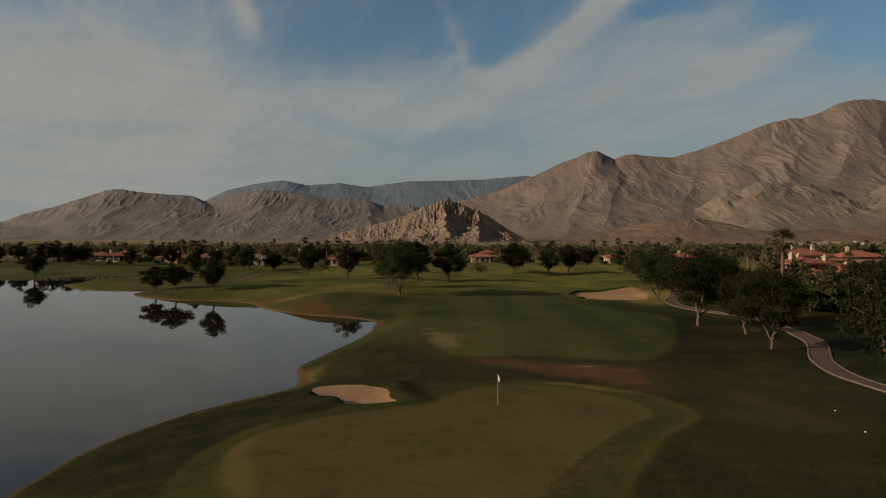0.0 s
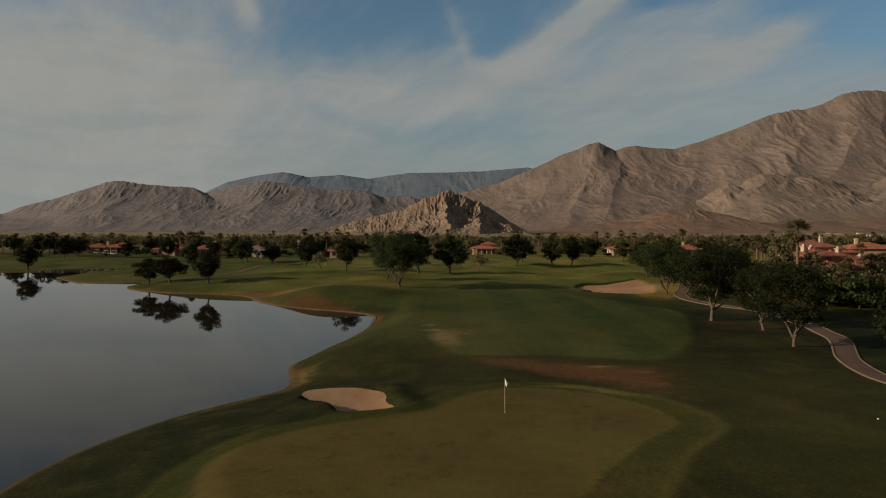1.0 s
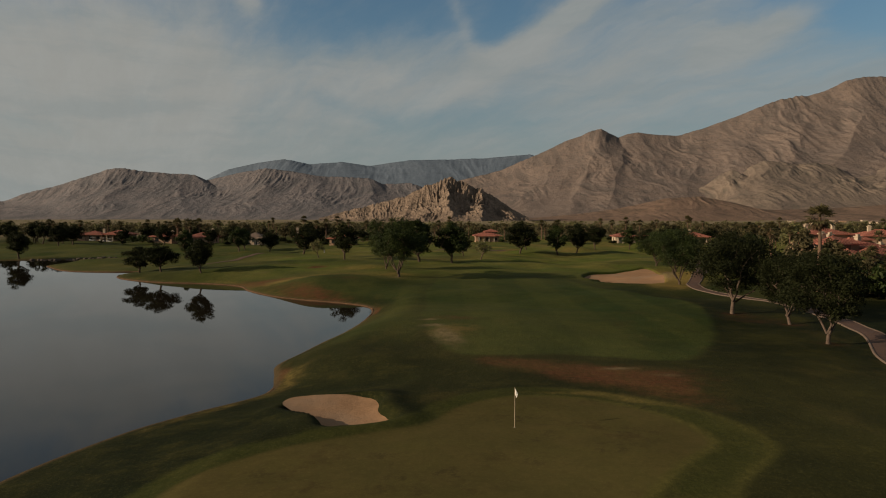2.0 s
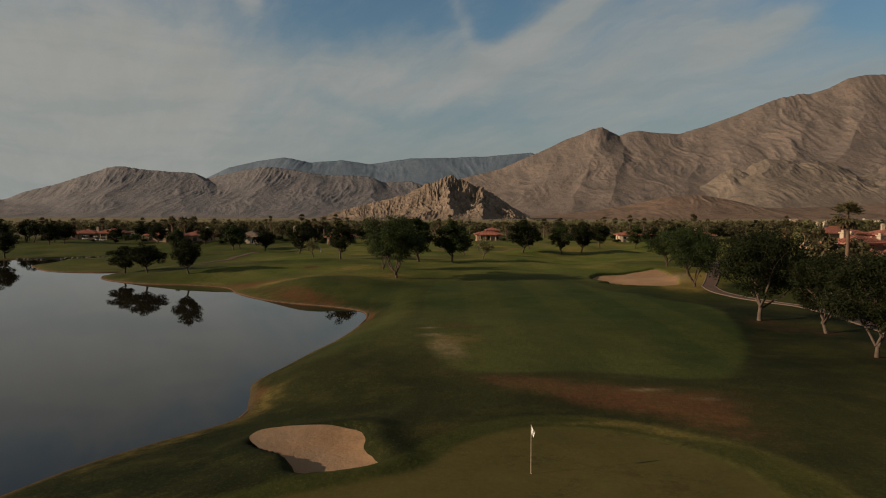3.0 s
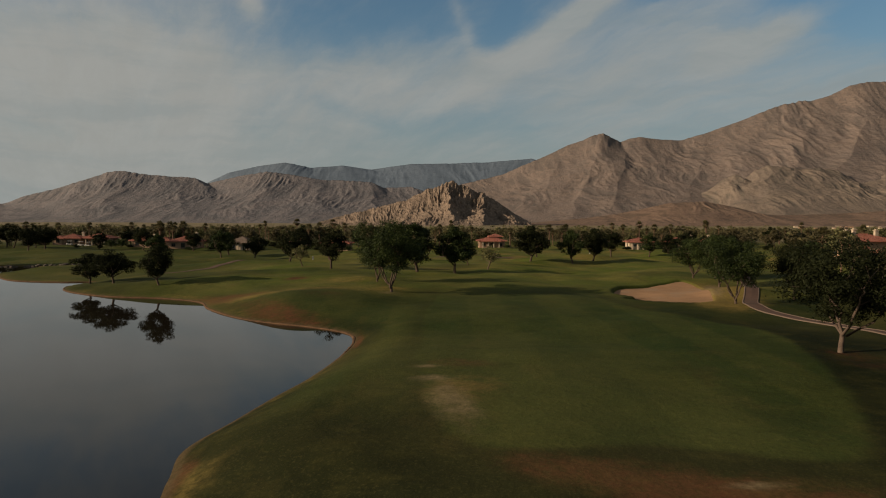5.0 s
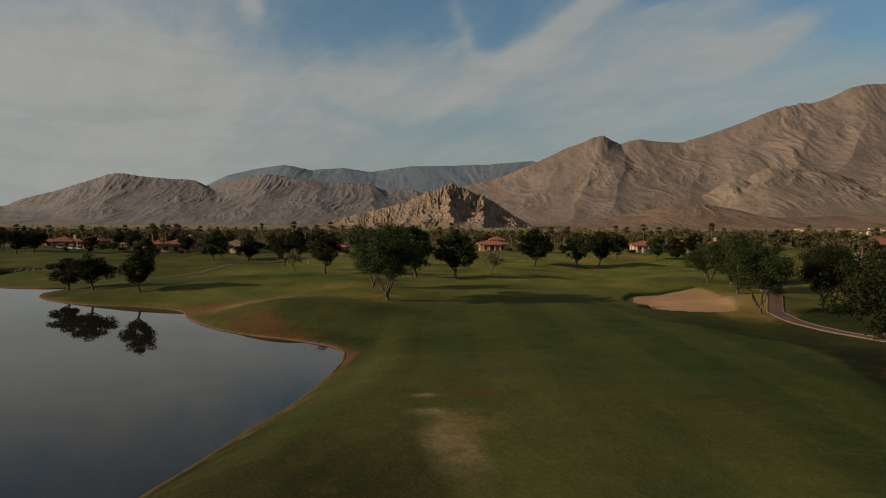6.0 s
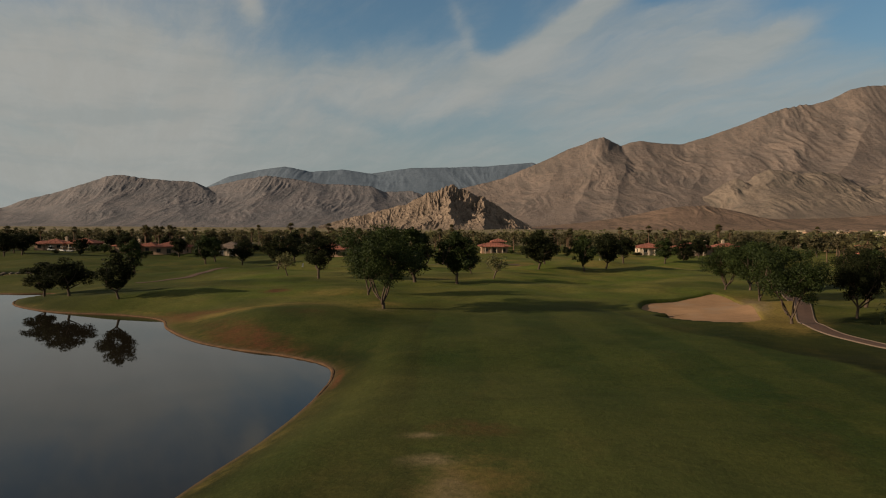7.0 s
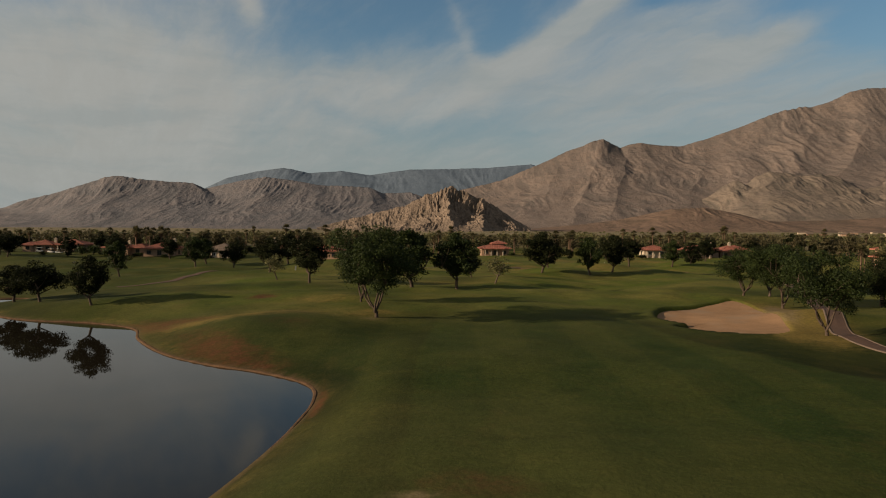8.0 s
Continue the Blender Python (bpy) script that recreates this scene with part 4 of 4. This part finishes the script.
# ---- villas ----
M_STUCCO = mottled("peach_stucco", (0.36, 0.235, 0.155), (0.28, 0.18, 0.12), 0.3, 0.95, 0.1, 0.01)
M_CREAM = mottled("cream_stucco", (0.46, 0.37, 0.27), (0.36, 0.285, 0.205), 0.3, 0.95, 0.1, 0.01)
M_TILE = mottled("terracotta_tile", (0.42, 0.155, 0.105), (0.27, 0.100, 0.070), 0.5, 0.85, 0.2, 0.02, spots=0.2)
M_TILE_GREY = mottled("weathered_roof_tile", (0.24, 0.175, 0.13), (0.16, 0.115, 0.09), 0.5, 0.85, 0.2, 0.02)
M_WHITE = mottled("white_paint", (0.75, 0.72, 0.66), (0.62, 0.58, 0.52), 0.5, 0.7, 0.3, 0.005)
M_DARKFRAME = mottled("dark_bronze_frame", (0.05, 0.04, 0.03), (0.03, 0.025, 0.02), 1.0, 0.5, 0.4, 0.002)


def glass_material():
    mat, N, p = material("dark_window_glass", 0.05, 0.5)
    N.put(p.inputs["Base Color"], (0.02, 0.024, 0.026, 1))
    return mat


M_GLASS = glass_material()


def box(bm, x0, x1, y0, y1, z0, z1, bevel=0.0):
    r = bmesh.ops.create_cube(bm, size=1.0)
    for v in r["verts"]:
        v.co = Vector(((x0 + x1) / 2 + v.co.x * (x1 - x0), (y0 + y1) / 2 + v.co.y * (y1 - y0), (z0 + z1) / 2 + v.co.z * (z1 - z0)))
    if bevel:
        bmesh.ops.bevel(bm, geom=list({e for v in r["verts"] for e in v.link_edges}), offset=bevel, segments=1, affect="EDGES")


def one_box(*a, bevel=0.0):
    bm = bmesh.new()
    box(bm, *a, bevel=bevel)
    return bm


def hip_roof(cx, cy, w, d, z, rise, over=1.0, pitch=0.34):
    """A hipped roof of raised and sunk tile courses, with thickness at the eaves and a ridge cap."""
    V, F = [], []
    W, D = w / 2 + over, d / 2 + over
    half = min(W, D)
    rx, ry = W - half, D - half
    for along, depth, rid, turn in ((W, D, rx, 0), (D, W, ry, 90), (W, D, rx, 180), (D, W, ry, 270)):
        n = max(4, int(2 * along / pitch))
        c, s = math.cos(radians(turn)), math.sin(radians(turn))
        for i in range(n):
            u0, u1 = -along + 2 * along * i / n, -along + 2 * along * (i + 1) / n
            raise_ = 0.09 if i % 2 else 0.0
            b = len(V)
            for u, e in ((u0, 0), (u1, 0), (u1, 1), (u0, 1), (u0, 2), (u1, 2)):
                f = min(1.0, (along - abs(u)) / max(along - rid, 1e-6))
                k = f if e == 1 else 0.0
                px, py = u, -depth + k * half
                zz = z + k * rise + raise_ - (0.22 + raise_ if e == 2 else 0)
                V.append((cx + px * c - py * s, cy + px * s + py * c, zz))
            F += [(b, b + 1, b + 2, b + 3), (b + 4, b + 5, b + 1, b)]
    b = len(V)
    V += [(cx - W, cy - D, z - 0.2), (cx + W, cy - D, z - 0.2), (cx + W, cy + D, z - 0.2), (cx - W, cy + D, z - 0.2)]
    F.append((b + 3, b + 2, b + 1, b))
    tube(V, F, [Vector((cx - rx, cy - ry, z + rise + 0.06)), Vector((cx + rx, cy + ry, z + rise + 0.06))] if rx + ry > 0.1 else
         [Vector((cx, cy, z + rise - 0.1)), Vector((cx, cy, z + rise + 0.15))], [0.16, 0.16], 6)
    return V, F


def villa(x, y, turn, wings, label, wall_mat=M_STUCCO, roof_mat=M_TILE, columns=(), chimneys=(), lift=0.0):
    """wings: centre, width, depth, wall height, roof rise. Each wing has walls, windows and a roof of its own."""
    root = tagged(new("house"), label, "house", group="villas round the course")
    for cx, cy, w, d, h, rise in wings:
        bm = bmesh.new()
        box(bm, cx - w / 2, cx + w / 2, cy - d / 2, cy + d / 2, -0.6, h)
        box(bm, cx - w / 2 - 0.06, cx + w / 2 + 0.06, cy - d / 2 - 0.06, cy + d / 2 + 0.06, -0.6, 0.45)
        wall = part("wall", bm, wall_mat, root)
        V, F = hip_roof(cx, cy, w, d, h, rise)
        mesh_object("roof", V, F, roof_mat, root, label="weathered barrel tile roof")
        n = max(1, int(w / 3.2))
        for floor in range(2 if h > 5 else 1):
            z0 = 0.9 + floor * 3.0
            for i in range(n):
                px = cx - w / 2 + w * (i + 0.5) / n
                tall = (i + floor) % 3 == 1 and floor == 0
                lo, hi = (0.1, 2.3) if tall else (z0, z0 + 1.3)
                f = cy - d / 2
                bm = bmesh.new()
                for q in ((px - 0.75, px - 0.65, lo, hi), (px + 0.65, px + 0.75, lo, hi), (px - 0.65, px + 0.65, hi - 0.1, hi), (px - 0.65, px + 0.65, lo, lo + 0.1),
                          (px - 0.03, px + 0.03, lo + 0.1, hi - 0.1)):
                    box(bm, q[0], q[1], f - 0.09, f + 0.05, q[2], q[3])
                win = part("door" if tall else "window", bm, M_DARKFRAME if wall_mat is M_STUCCO else M_WHITE, root)
                part("pane", one_box(px - 0.65, px + 0.65, f - 0.045, f - 0.02, lo + 0.1, hi - 0.1), M_GLASS, win)
                if not tall:
                    part("sill", one_box(px - 0.85, px + 0.85, f - 0.18, f, lo - 0.12, lo - 0.01), wall_mat, win)
            for side in (-1, 1):
                f = cx + side * w / 2
                bm = one_box(f - 0.06, f + 0.06, cy - 0.8, cy + 0.8, z0 - 0.1, z0 + 1.4)
                win = part("window", bm, M_DARKFRAME, root)
                part("pane", one_box(f - 0.075, f + 0.075, cy - 0.7, cy + 0.7, z0, z0 + 1.3), M_GLASS, win)
    for x0, x1, cy, h, n in columns:
        for i in range(n):
            px = x0 + (x1 - x0) * i / (n - 1)
            bm = bmesh.new()
            box(bm, px - 0.2, px + 0.2, cy - 0.2, cy + 0.2, -0.5, h, 0.04)
            box(bm, px - 0.28, px + 0.28, cy - 0.28, cy + 0.28, h - 0.2, h, 0.04)
            part("column", bm, M_CREAM, root, "cream patio column")
        part("beam", one_box(x0 - 0.5, x1 + 0.5, cy - 0.35, cy + 0.35, h, h + 0.3, bevel=0.04), M_CREAM, root, "cream patio beam")
        V, F = hip_roof((x0 + x1) / 2, cy + 0.7, x1 - x0 + 0.6, 2.2, h + 0.35, 0.8, over=0.5)
        mesh_object("porch_roof", V, F, roof_mat, root, label="tiled porch roof")
    for px, py, z0, z1 in chimneys:
        bm = bmesh.new()
        box(bm, px - 0.5, px + 0.5, py - 0.4, py + 0.4, z0, z1, 0.03)
        box(bm, px - 0.65, px + 0.65, py - 0.55, py + 0.55, z1, z1 + 0.2, 0.04)
        box(bm, px - 0.35, px + 0.35, py - 0.25, py + 0.25, z1 + 0.2, z1 + 0.55, 0.05)
        part("chimney", bm, M_CREAM, root, "cream stucco chimney")
    root.matrix_world = Matrix.Translation((x, y, height(x, y) + lift)) @ pose(0, 0, 0, 0, 0, turn)
    return root


L1 = "single-storey peach stucco villa with terracotta tile roof"
villa(-164.5, 345, 3, [(-6, 0, 10, 9, 3.0, 1.6), (5, 2, 12, 10, 3.0, 1.8), (-10.5, -2, 4, 6, 2.8, 1.1)], L1 + " and patio columns", columns=[(2, 10, -5.4, 2.7, 4)], chimneys=[(-2, 1, 3.5, 5.2)], lift=0.5)
villa(-124, 316, -5, [(0, 0, 9, 8, 3.0, 1.5), (7, 2, 6, 7, 2.9, 1.3)], L1 + " behind palms", chimneys=[(3, 0, 3.5, 5.0)])
villa(-104, 306, 4, [(0, 0, 11, 9, 3.0, 1.7)], L1 + " among trees", chimneys=[(4, 0, 3.2, 6.0)])
villa(-81, 304, -3, [(0, 0, 9, 9, 3.2, 2.2)], "single-storey stucco house with a grey-brown hipped roof", M_CREAM, M_TILE_GREY, columns=[(-3.4, 3.4, -5.0, 2.8, 3)])
villa(-62, 318, 6, [(0, 0, 9, 8, 3.0, 1.8)], L1 + " with tall chimney", chimneys=[(-4, -1, 3.0, 6.4)])
villa(-43, 300, -4, [(0, 0, 10, 8, 3.0, 1.7)], L1 + " among trees")
villa(19, 334, 2, [(0, 0, 11, 9, 3.2, 1.5), (2, 2, 4.5, 4.5, 5.0, 1.1)], "peach stucco villa with a small square tower and tile roof", columns=[(-4, 3, -5.2, 2.7, 4)])
villa(80, 322, -4, [(0, 0, 9, 9, 3.0, 1.6)], L1 + " and arched patio", M_CREAM, columns=[(-3.5, 3.5, -5.0, 2.6, 4)])
villa(95.5, 320, 3, [(0, 0, 9, 9, 3.2, 1.8), (6, 3, 6, 7, 3.0, 1.4)], L1 + " with white posts", columns=[(-3.5, 3.5, -5.0, 2.7, 3)], chimneys=[(5.2, -2, 3, 5.5)])
villa(112, 326, -2, [(0, 0, 12, 9, 3.2, 1.8)], L1 + " and white posts", columns=[(-5, 5, -5.0, 2.7, 4)], chimneys=[(-1, 0, 4.4, 5.9)])
villa(75, 143, 20, [(-3.5, 0, 6, 6, 5.4, 1.3), (3, 2, 6.5, 7, 4.7, 1.4), (-6.5, -5.5, 5, 5, 3.4, 1.1), (0.5, -5.5, 5.5, 5, 3.7, 1.2), (8.5, -2, 5, 6.5, 3.2, 1.2)],
      "two-storey peach stucco villa with stepped terracotta roofs", chimneys=[(-5, 1, 5.6, 7.0), (-2.5, 1.5, 5.6, 6.8), (4, 1, 5.0, 6.4), (7.5, -1, 3.6, 5.0)], lift=0.6)
villa(90, 148, 10, [(0, 0, 11, 9, 5.2, 1.8), (-6, -5, 6, 6, 3.0, 1.2)], "two-storey peach stucco villa with terracotta roof among palms", chimneys=[(-2, 0, 5.6, 6.8)], lift=-2.6)
villa(119, 232, 5, [(0, 0, 13, 10, 4.9, 1.8), (-8, -4, 6, 7, 3.2, 1.3), (9, -3, 7, 7, 3.2, 1.4)], "two-storey stucco villa with broad terracotta roof and chimneys",
      M_STUCCO, chimneys=[(-5, 0, 5.5, 7.6), (-2, 1, 5.8, 7.9), (4, 0, 5.5, 7.7)])
villa(140, 236, -8, [(0, 0, 13, 10, 4.9, 1.7)], "two-storey stucco villa with terracotta roof behind trees", chimneys=[(-3, 0, 5.5, 7.6)])


# ---- garden belt round the course ----
rng = random.Random(77)
HOUSES = [(-165, 343, 16), (-122, 316, 9), (-104, 304, 7), (-81, 302, 9), (-62, 316, 8), (-43, 299, 8), (19, 332, 10), (80, 320, 8), (97, 318, 10), (112, 323, 9), (75, 142, 12), (90, 147, 11), (119, 230, 15), (140, 235, 10)]


def free(x, y, gap):
    return all((x - hx) ** 2 + ((y - hy) * (0.25 if y < hy else 1.0)) ** 2 > (hr + gap) ** 2 for hx, hy, hr in HOUSES)


def scatter(n, place, kinds, sizes, group):
    made = 0
    while made < n:
        x, y = place()
        if not free(x, y, 1.5):
            continue
        k = rng.choice(kinds)
        s = rng.uniform(*sizes)
        plant(k, x, y, s, rng.uniform(0, 360), s * rng.uniform(0.85, 1.15), group=group)
        made += 1


def belt(y0, y1, lo=-0.74, hi=0.74):
    def place():
        y = rng.uniform(y0, y1)
        return y * rng.uniform(lo, hi), y
    return place


def right_side():
    y = rng.uniform(150, 330)
    return rng.uniform(max(63, 0.46 * (y - 10)), 72 + 0.75 * y), y


scatter(95, belt(335, 400), WOOD, (0.5, 0.95), "trees of the garden belt")
scatter(150, belt(330, 430), PALMS, (0.6, 0.92), "palms of the garden belt")
scatter(46, belt(336, 365, 0.18, 0.62), WOOD, (0.45, 0.78), "trees of the garden belt")
scatter(34, belt(310, 345, -0.74, -0.05), WOOD, (0.55, 0.85), "trees of the garden belt")
scatter(60, belt(298, 335, -0.74, 0.42), BUSH, (0.7, 1.5), "garden shrubs")
for hx, hy, hr in HOUSES[:10]:
    for side in (-1, 1):
        bx, by = hx + side * (hr * rng.uniform(0.55, 0.95)), hy - rng.uniform(7.5, 9.5)
        plant(BUSH[0 if side > 0 else 1], bx, by, rng.uniform(0.45, 0.75), rng.uniform(0, 360), rng.uniform(0.8, 1.4), group="garden shrubs")
scatter(58, right_side, WOOD, (0.6, 0.95), "trees of the garden belt")
scatter(44, right_side, PALMS, (0.5, 0.78), "palms of the garden belt")
scatter(26, lambda: (rng.uniform(52, 84), rng.uniform(103, 121)), BUSH, (0.9, 1.9), "garden shrubs")
scatter(18, lambda: (rng.uniform(54, 92), rng.uniform(106, 121)), WOOD, (0.40, 0.60), "trees of the garden belt")
scatter(12, lambda: (rng.uniform(55, 88), rng.uniform(108, 124)), PALMS, (0.38, 0.58), "palms of the garden belt")
plant(PALMS[2], 53.5, 113.3, 0.92, 20, 1.05, label="tall fan palm with rusty trunk beside the villa", group="palms of the garden belt")
for x, y, s in ((-119, 318, 0.95), (-116, 320, 1.0), (-113.5, 317, 0.9), (-111, 321, 1.02), (-121, 322, 1.0), (-60, 330, 0.9), (-56, 332, 0.95), (75, 172, 0.8), (60, 152, 0.7), (68, 118, 0.62), (72, 121, 0.6)):
    plant(PALMS[1], x, y, s * 1.2, x * 7 % 360, 1.0, group="palms of the garden belt")
for kind, x, y, s in ((WOOD[2], -172, 304, 0.95), (WOOD[2], -166, 309, 0.9), (WOOD[2], -180, 312, 1.0), (WOOD[2], -160, 306, 0.72), (WOOD[2], -188, 308, 1.0), (WOOD[2], -197, 306, 0.9), (WOOD[2], -205, 312, 1.0), (WOOD[2], -136, 300, 0.7),
                      (WOOD[1], 62.5, 118, 0.62), (WOOD[3], 74, 124, 0.66), (PALMS[0], 66, 121, 0.55), (WOOD[0], 54.5, 118, 0.50), (WOOD[2], 57, 121, 0.56), (WOOD[0], 61, 122, 0.52), (WOOD[1], 66.5, 123, 0.60), (WOOD[2], 50.5, 120, 0.62), (WOOD[1], 77, 123, 0.66),
                      (WOOD[1], 58.5, 126, 0.78), (WOOD[0], 63, 127.5, 0.70), (PALMS[1], 58.5, 123, 0.62), (PALMS[2], 63.5, 125, 0.46), (PALMS[0], 73, 122, 0.60), (WOOD[2], 84, 128, 0.72), (PALMS[1], 86, 132, 0.75), (PALMS[1], 80, 130, 0.72)):
    plant(kind, x, y, s, x * 11 % 360, s, group="palms of the garden belt" if kind in PALMS else "trees of the garden belt")
for proto in (*SPREAD, *ROUND, *THIN, *WOOD, *BUSH, *PALMS):
    retire(proto)


def far_woods(name, count, y0, y1, h0, h1, mat, seed, per, leaf, label):
    g = np.random.default_rng(seed)
    y = y0 * (y1 / y0) ** g.uniform(0, 1, count)
    x = y * g.uniform(-0.8, 0.8, count)
    h = g.uniform(h0, h1, count)
    centres, sizes = [], []
    z0 = land(x, y)
    for i in range(count):
        for k in range(5):
            centres.append((x[i] + g.normal() * 1.8, y[i] + g.normal() * 1.8, z0[i] + h[i] * g.uniform(0.3, 0.85)))
            sizes.append(h[i] * g.uniform(0.16, 0.28))
    V, F = leaf_cloud(g, centres, sizes, count * per, leaf)
    ob = mesh_object(name, V.tolist(), F.tolist(), mat)
    return tagged(ob, label, "trees", kind="stuff")


far_woods("far_woods", 1200, 390, 620, 4.5, 8.5, M_LEAF_OL, 5, 80, 0.6, "distant belt of dark garden trees and palms")
far_woods("far_woods", 800, 420, 640, 4, 8, M_LEAF_LT, 6, 70, 0.7, "distant belt of paler green trees")
far_woods("far_scrub", 700, 700, 1900, 1.5, 4, M_LEAF_LT, 7, 30, 1.3, "far desert scrub on the flats")


def far_house(x, y, w, d, h, wall_mat, roof_mat):
    root = tagged(new("house"), "small pale stucco house far out on the desert flat", "house", group="houses of the far town")
    part("wall", one_box(-w / 2, w / 2, -d / 2, d / 2, -0.8, h), wall_mat, root)
    V, F = hip_roof(0, 0, w, d, h, 1.5, pitch=1.2)
    mesh_object("roof", V, F, roof_mat, root, label="low tiled roof")
    root.matrix_world = Matrix.Translation((x, y, float(land(np.array([x]), np.array([y]))[0]))) @ pose(0, 0, 0, 0, 0, rng.uniform(-25, 25))


for i in range(22):
    y = rng.uniform(1100, 1900)
    far_house(y * rng.uniform(0.50, 0.70), y, rng.uniform(8, 15), rng.uniform(8, 12), rng.uniform(3.0, 4.2), M_CREAM if i % 2 else M_STUCCO, M_TILE_GREY)


# ---- small things of the course ----
def flagstick(x, y):
    root = tagged(new("flagstick"), "white golf flag on a slim pole in the green", "golf flag")
    bm = bmesh.new()
    bmesh.ops.create_cone(bm, cap_ends=True, segments=10, radius1=0.016, radius2=0.011, depth=2.1, matrix=Matrix.Translation((0, 0, 0.98)))
    part("pole", bm, M_CREAM, root, "pale slim pole")
    V, F = [], []
    cols, rows = 7, 9
    for r in range(rows):
        for c in range(cols):
            u, v = c / (cols - 1), r / (rows - 1)
            drop = 0.30 * u ** 0.8
            V.append((0.015 + 0.15 * u * (1 - 0.35 * v), 0.05 * math.sin(9 * u + 3 * v) * u, 2.0 - 0.34 * v - drop * 0.85 * (1 - 0.45 * v)))
    for r in range(rows - 1):
        for c in range(cols - 1):
            F.append((r * cols + c, r * cols + c + 1, (r + 1) * cols + c + 1, (r + 1) * cols + c))
    cloth = mesh_object("flag", V, F, M_WHITE, root, "limp white cloth", smooth=True)
    mod = cloth.modifiers.new("thick", "SOLIDIFY")
    mod.thickness = 0.006
    V, F = [], []
    tube(V, F, [Vector((0, 0, -0.1)), Vector((0, 0, 0.004))], [0.054, 0.054], 16)
    mesh_object("cup", V, F, M_WHITE, root, "white cup rim in the turf")
    root.matrix_world = Matrix.Translation((x, y, height(x, y))) @ pose(0, 0, 0, 0, 0, -25)


flagstick(3.52, 49.5)
flagstick(47, 262)


def boulder(seed, x, y, s):
    bm = bmesh.new()
    bmesh.ops.create_icosphere(bm, subdivisions=2, radius=1.0)
    for v in bm.verts:
        n = noise.noise(v.co * 1.3 + Vector((seed * 7.1, 0, 0)))
        v.co = Vector((v.co.x * 1.3, v.co.y, v.co.z * 0.7)) * (1 + 0.45 * n) * s
    me = bpy.data.meshes.new("boulder")
    bm.to_mesh(me)
    bm.free()
    me.materials.append(M_BOULDER)
    ob = new("boulder", me)
    ob.location, ob.rotation_euler = (x, y, max(height(x, y), WATER - 0.1) + 0.2 * s), (0, 0, seed)
    return tagged(ob, "rough grey-brown boulder at the pond edge", "boulder", group="boulders by the pond")


M_BOULDER = mottled("boulder_rock", (0.10, 0.080, 0.062), (0.050, 0.040, 0.031), 1.5, 0.9, 0.2, 0.05)
for i in range(24):
    boulder(i, -121 + i * 1.05 + rng.uniform(-0.5, 0.5), 212.6 + 0.12 * min(i, 8) + rng.uniform(-0.8, 0.8), rng.uniform(0.3, 0.7))


def marker(x, y):
    root = tagged(new("tee_marker"), "small white marker post on the turf", "marker post")
    part("post", one_box(-0.14, 0.14, -0.12, 0.12, -0.1, 1.0, bevel=0.03), M_WHITE, root)
    part("cap", one_box(-0.18, 0.18, -0.16, 0.16, 1.0, 1.1, bevel=0.03), M_WHITE, root)
    root.location = (x, y, height(x, y))


marker(-37.6, 225)


def golf_cart(x, y, turn):
    root = tagged(new("golf_cart"), "small white golf cart parked by the villas", "golf cart", group="parked golf carts")
    bm = bmesh.new()
    box(bm, -0.6, 0.6, -1.2, 1.2, 0.28, 0.62, 0.08)
    box(bm, -0.55, 0.55, 0.55, 1.15, 0.6, 0.95, 0.12)
    part("body", bm, M_WHITE, root)
    bm = bmesh.new()
    box(bm, -0.55, 0.55, -0.55, 0.05, 0.62, 0.82, 0.05)
    box(bm, -0.55, 0.55, -0.7, -0.52, 0.82, 1.25, 0.05)
    part("seat", bm, M_DARKFRAME, root, "dark padded seat")
    part("roof", one_box(-0.62, 0.62, -1.05, 0.85, 1.82, 1.9, bevel=0.03), M_WHITE, root)
    for px in (-0.55, 0.55):
        for py in (-0.95, 0.75):
            part("post", one_box(px - 0.025, px + 0.025, py - 0.025, py + 0.025, 0.6, 1.84), M_DARKFRAME, root)
            V, F = [], []
            tube(V, F, [Vector((px - 0.09, py, 0.23)), Vector((px - 0.09, py, 0.23)) + Vector((0.18, 0, 0))], [0.23, 0.23], 14)
            F += [tuple(range(13, -1, -1)), tuple(range(14, 28))]
            mesh_object("wheel", V, F, M_DARKFRAME, root)
    root.matrix_world = Matrix.Translation((x, y, height(x, y))) @ pose(0, 0, 0, 0, 0, turn)


for x, y, a in ((-160, 331, 80), (-156.5, 330.5, 95), (-165, 331.5, 100)):
    golf_cart(x, y, a)


def marker_disc(x, y):
    V, F = [], []
    tube(V, F, [Vector((0, 0, -0.05)), Vector((0, 0, 0.03)), Vector((0, 0, 0.045))], [0.055, 0.055, 0.045], 14)
    F.append(tuple(range(28, 42)))
    ob = mesh_object("yardage_marker", V, F, M_WHITE)
    ob.location = (x, y, height(x, y))
    tagged(ob, "small pale yardage disc set in rough turf", "yardage marker", group="yardage markers")


for x, y in ((24.3, 47.8), (23, 42.7)):
    marker_disc(x, y)
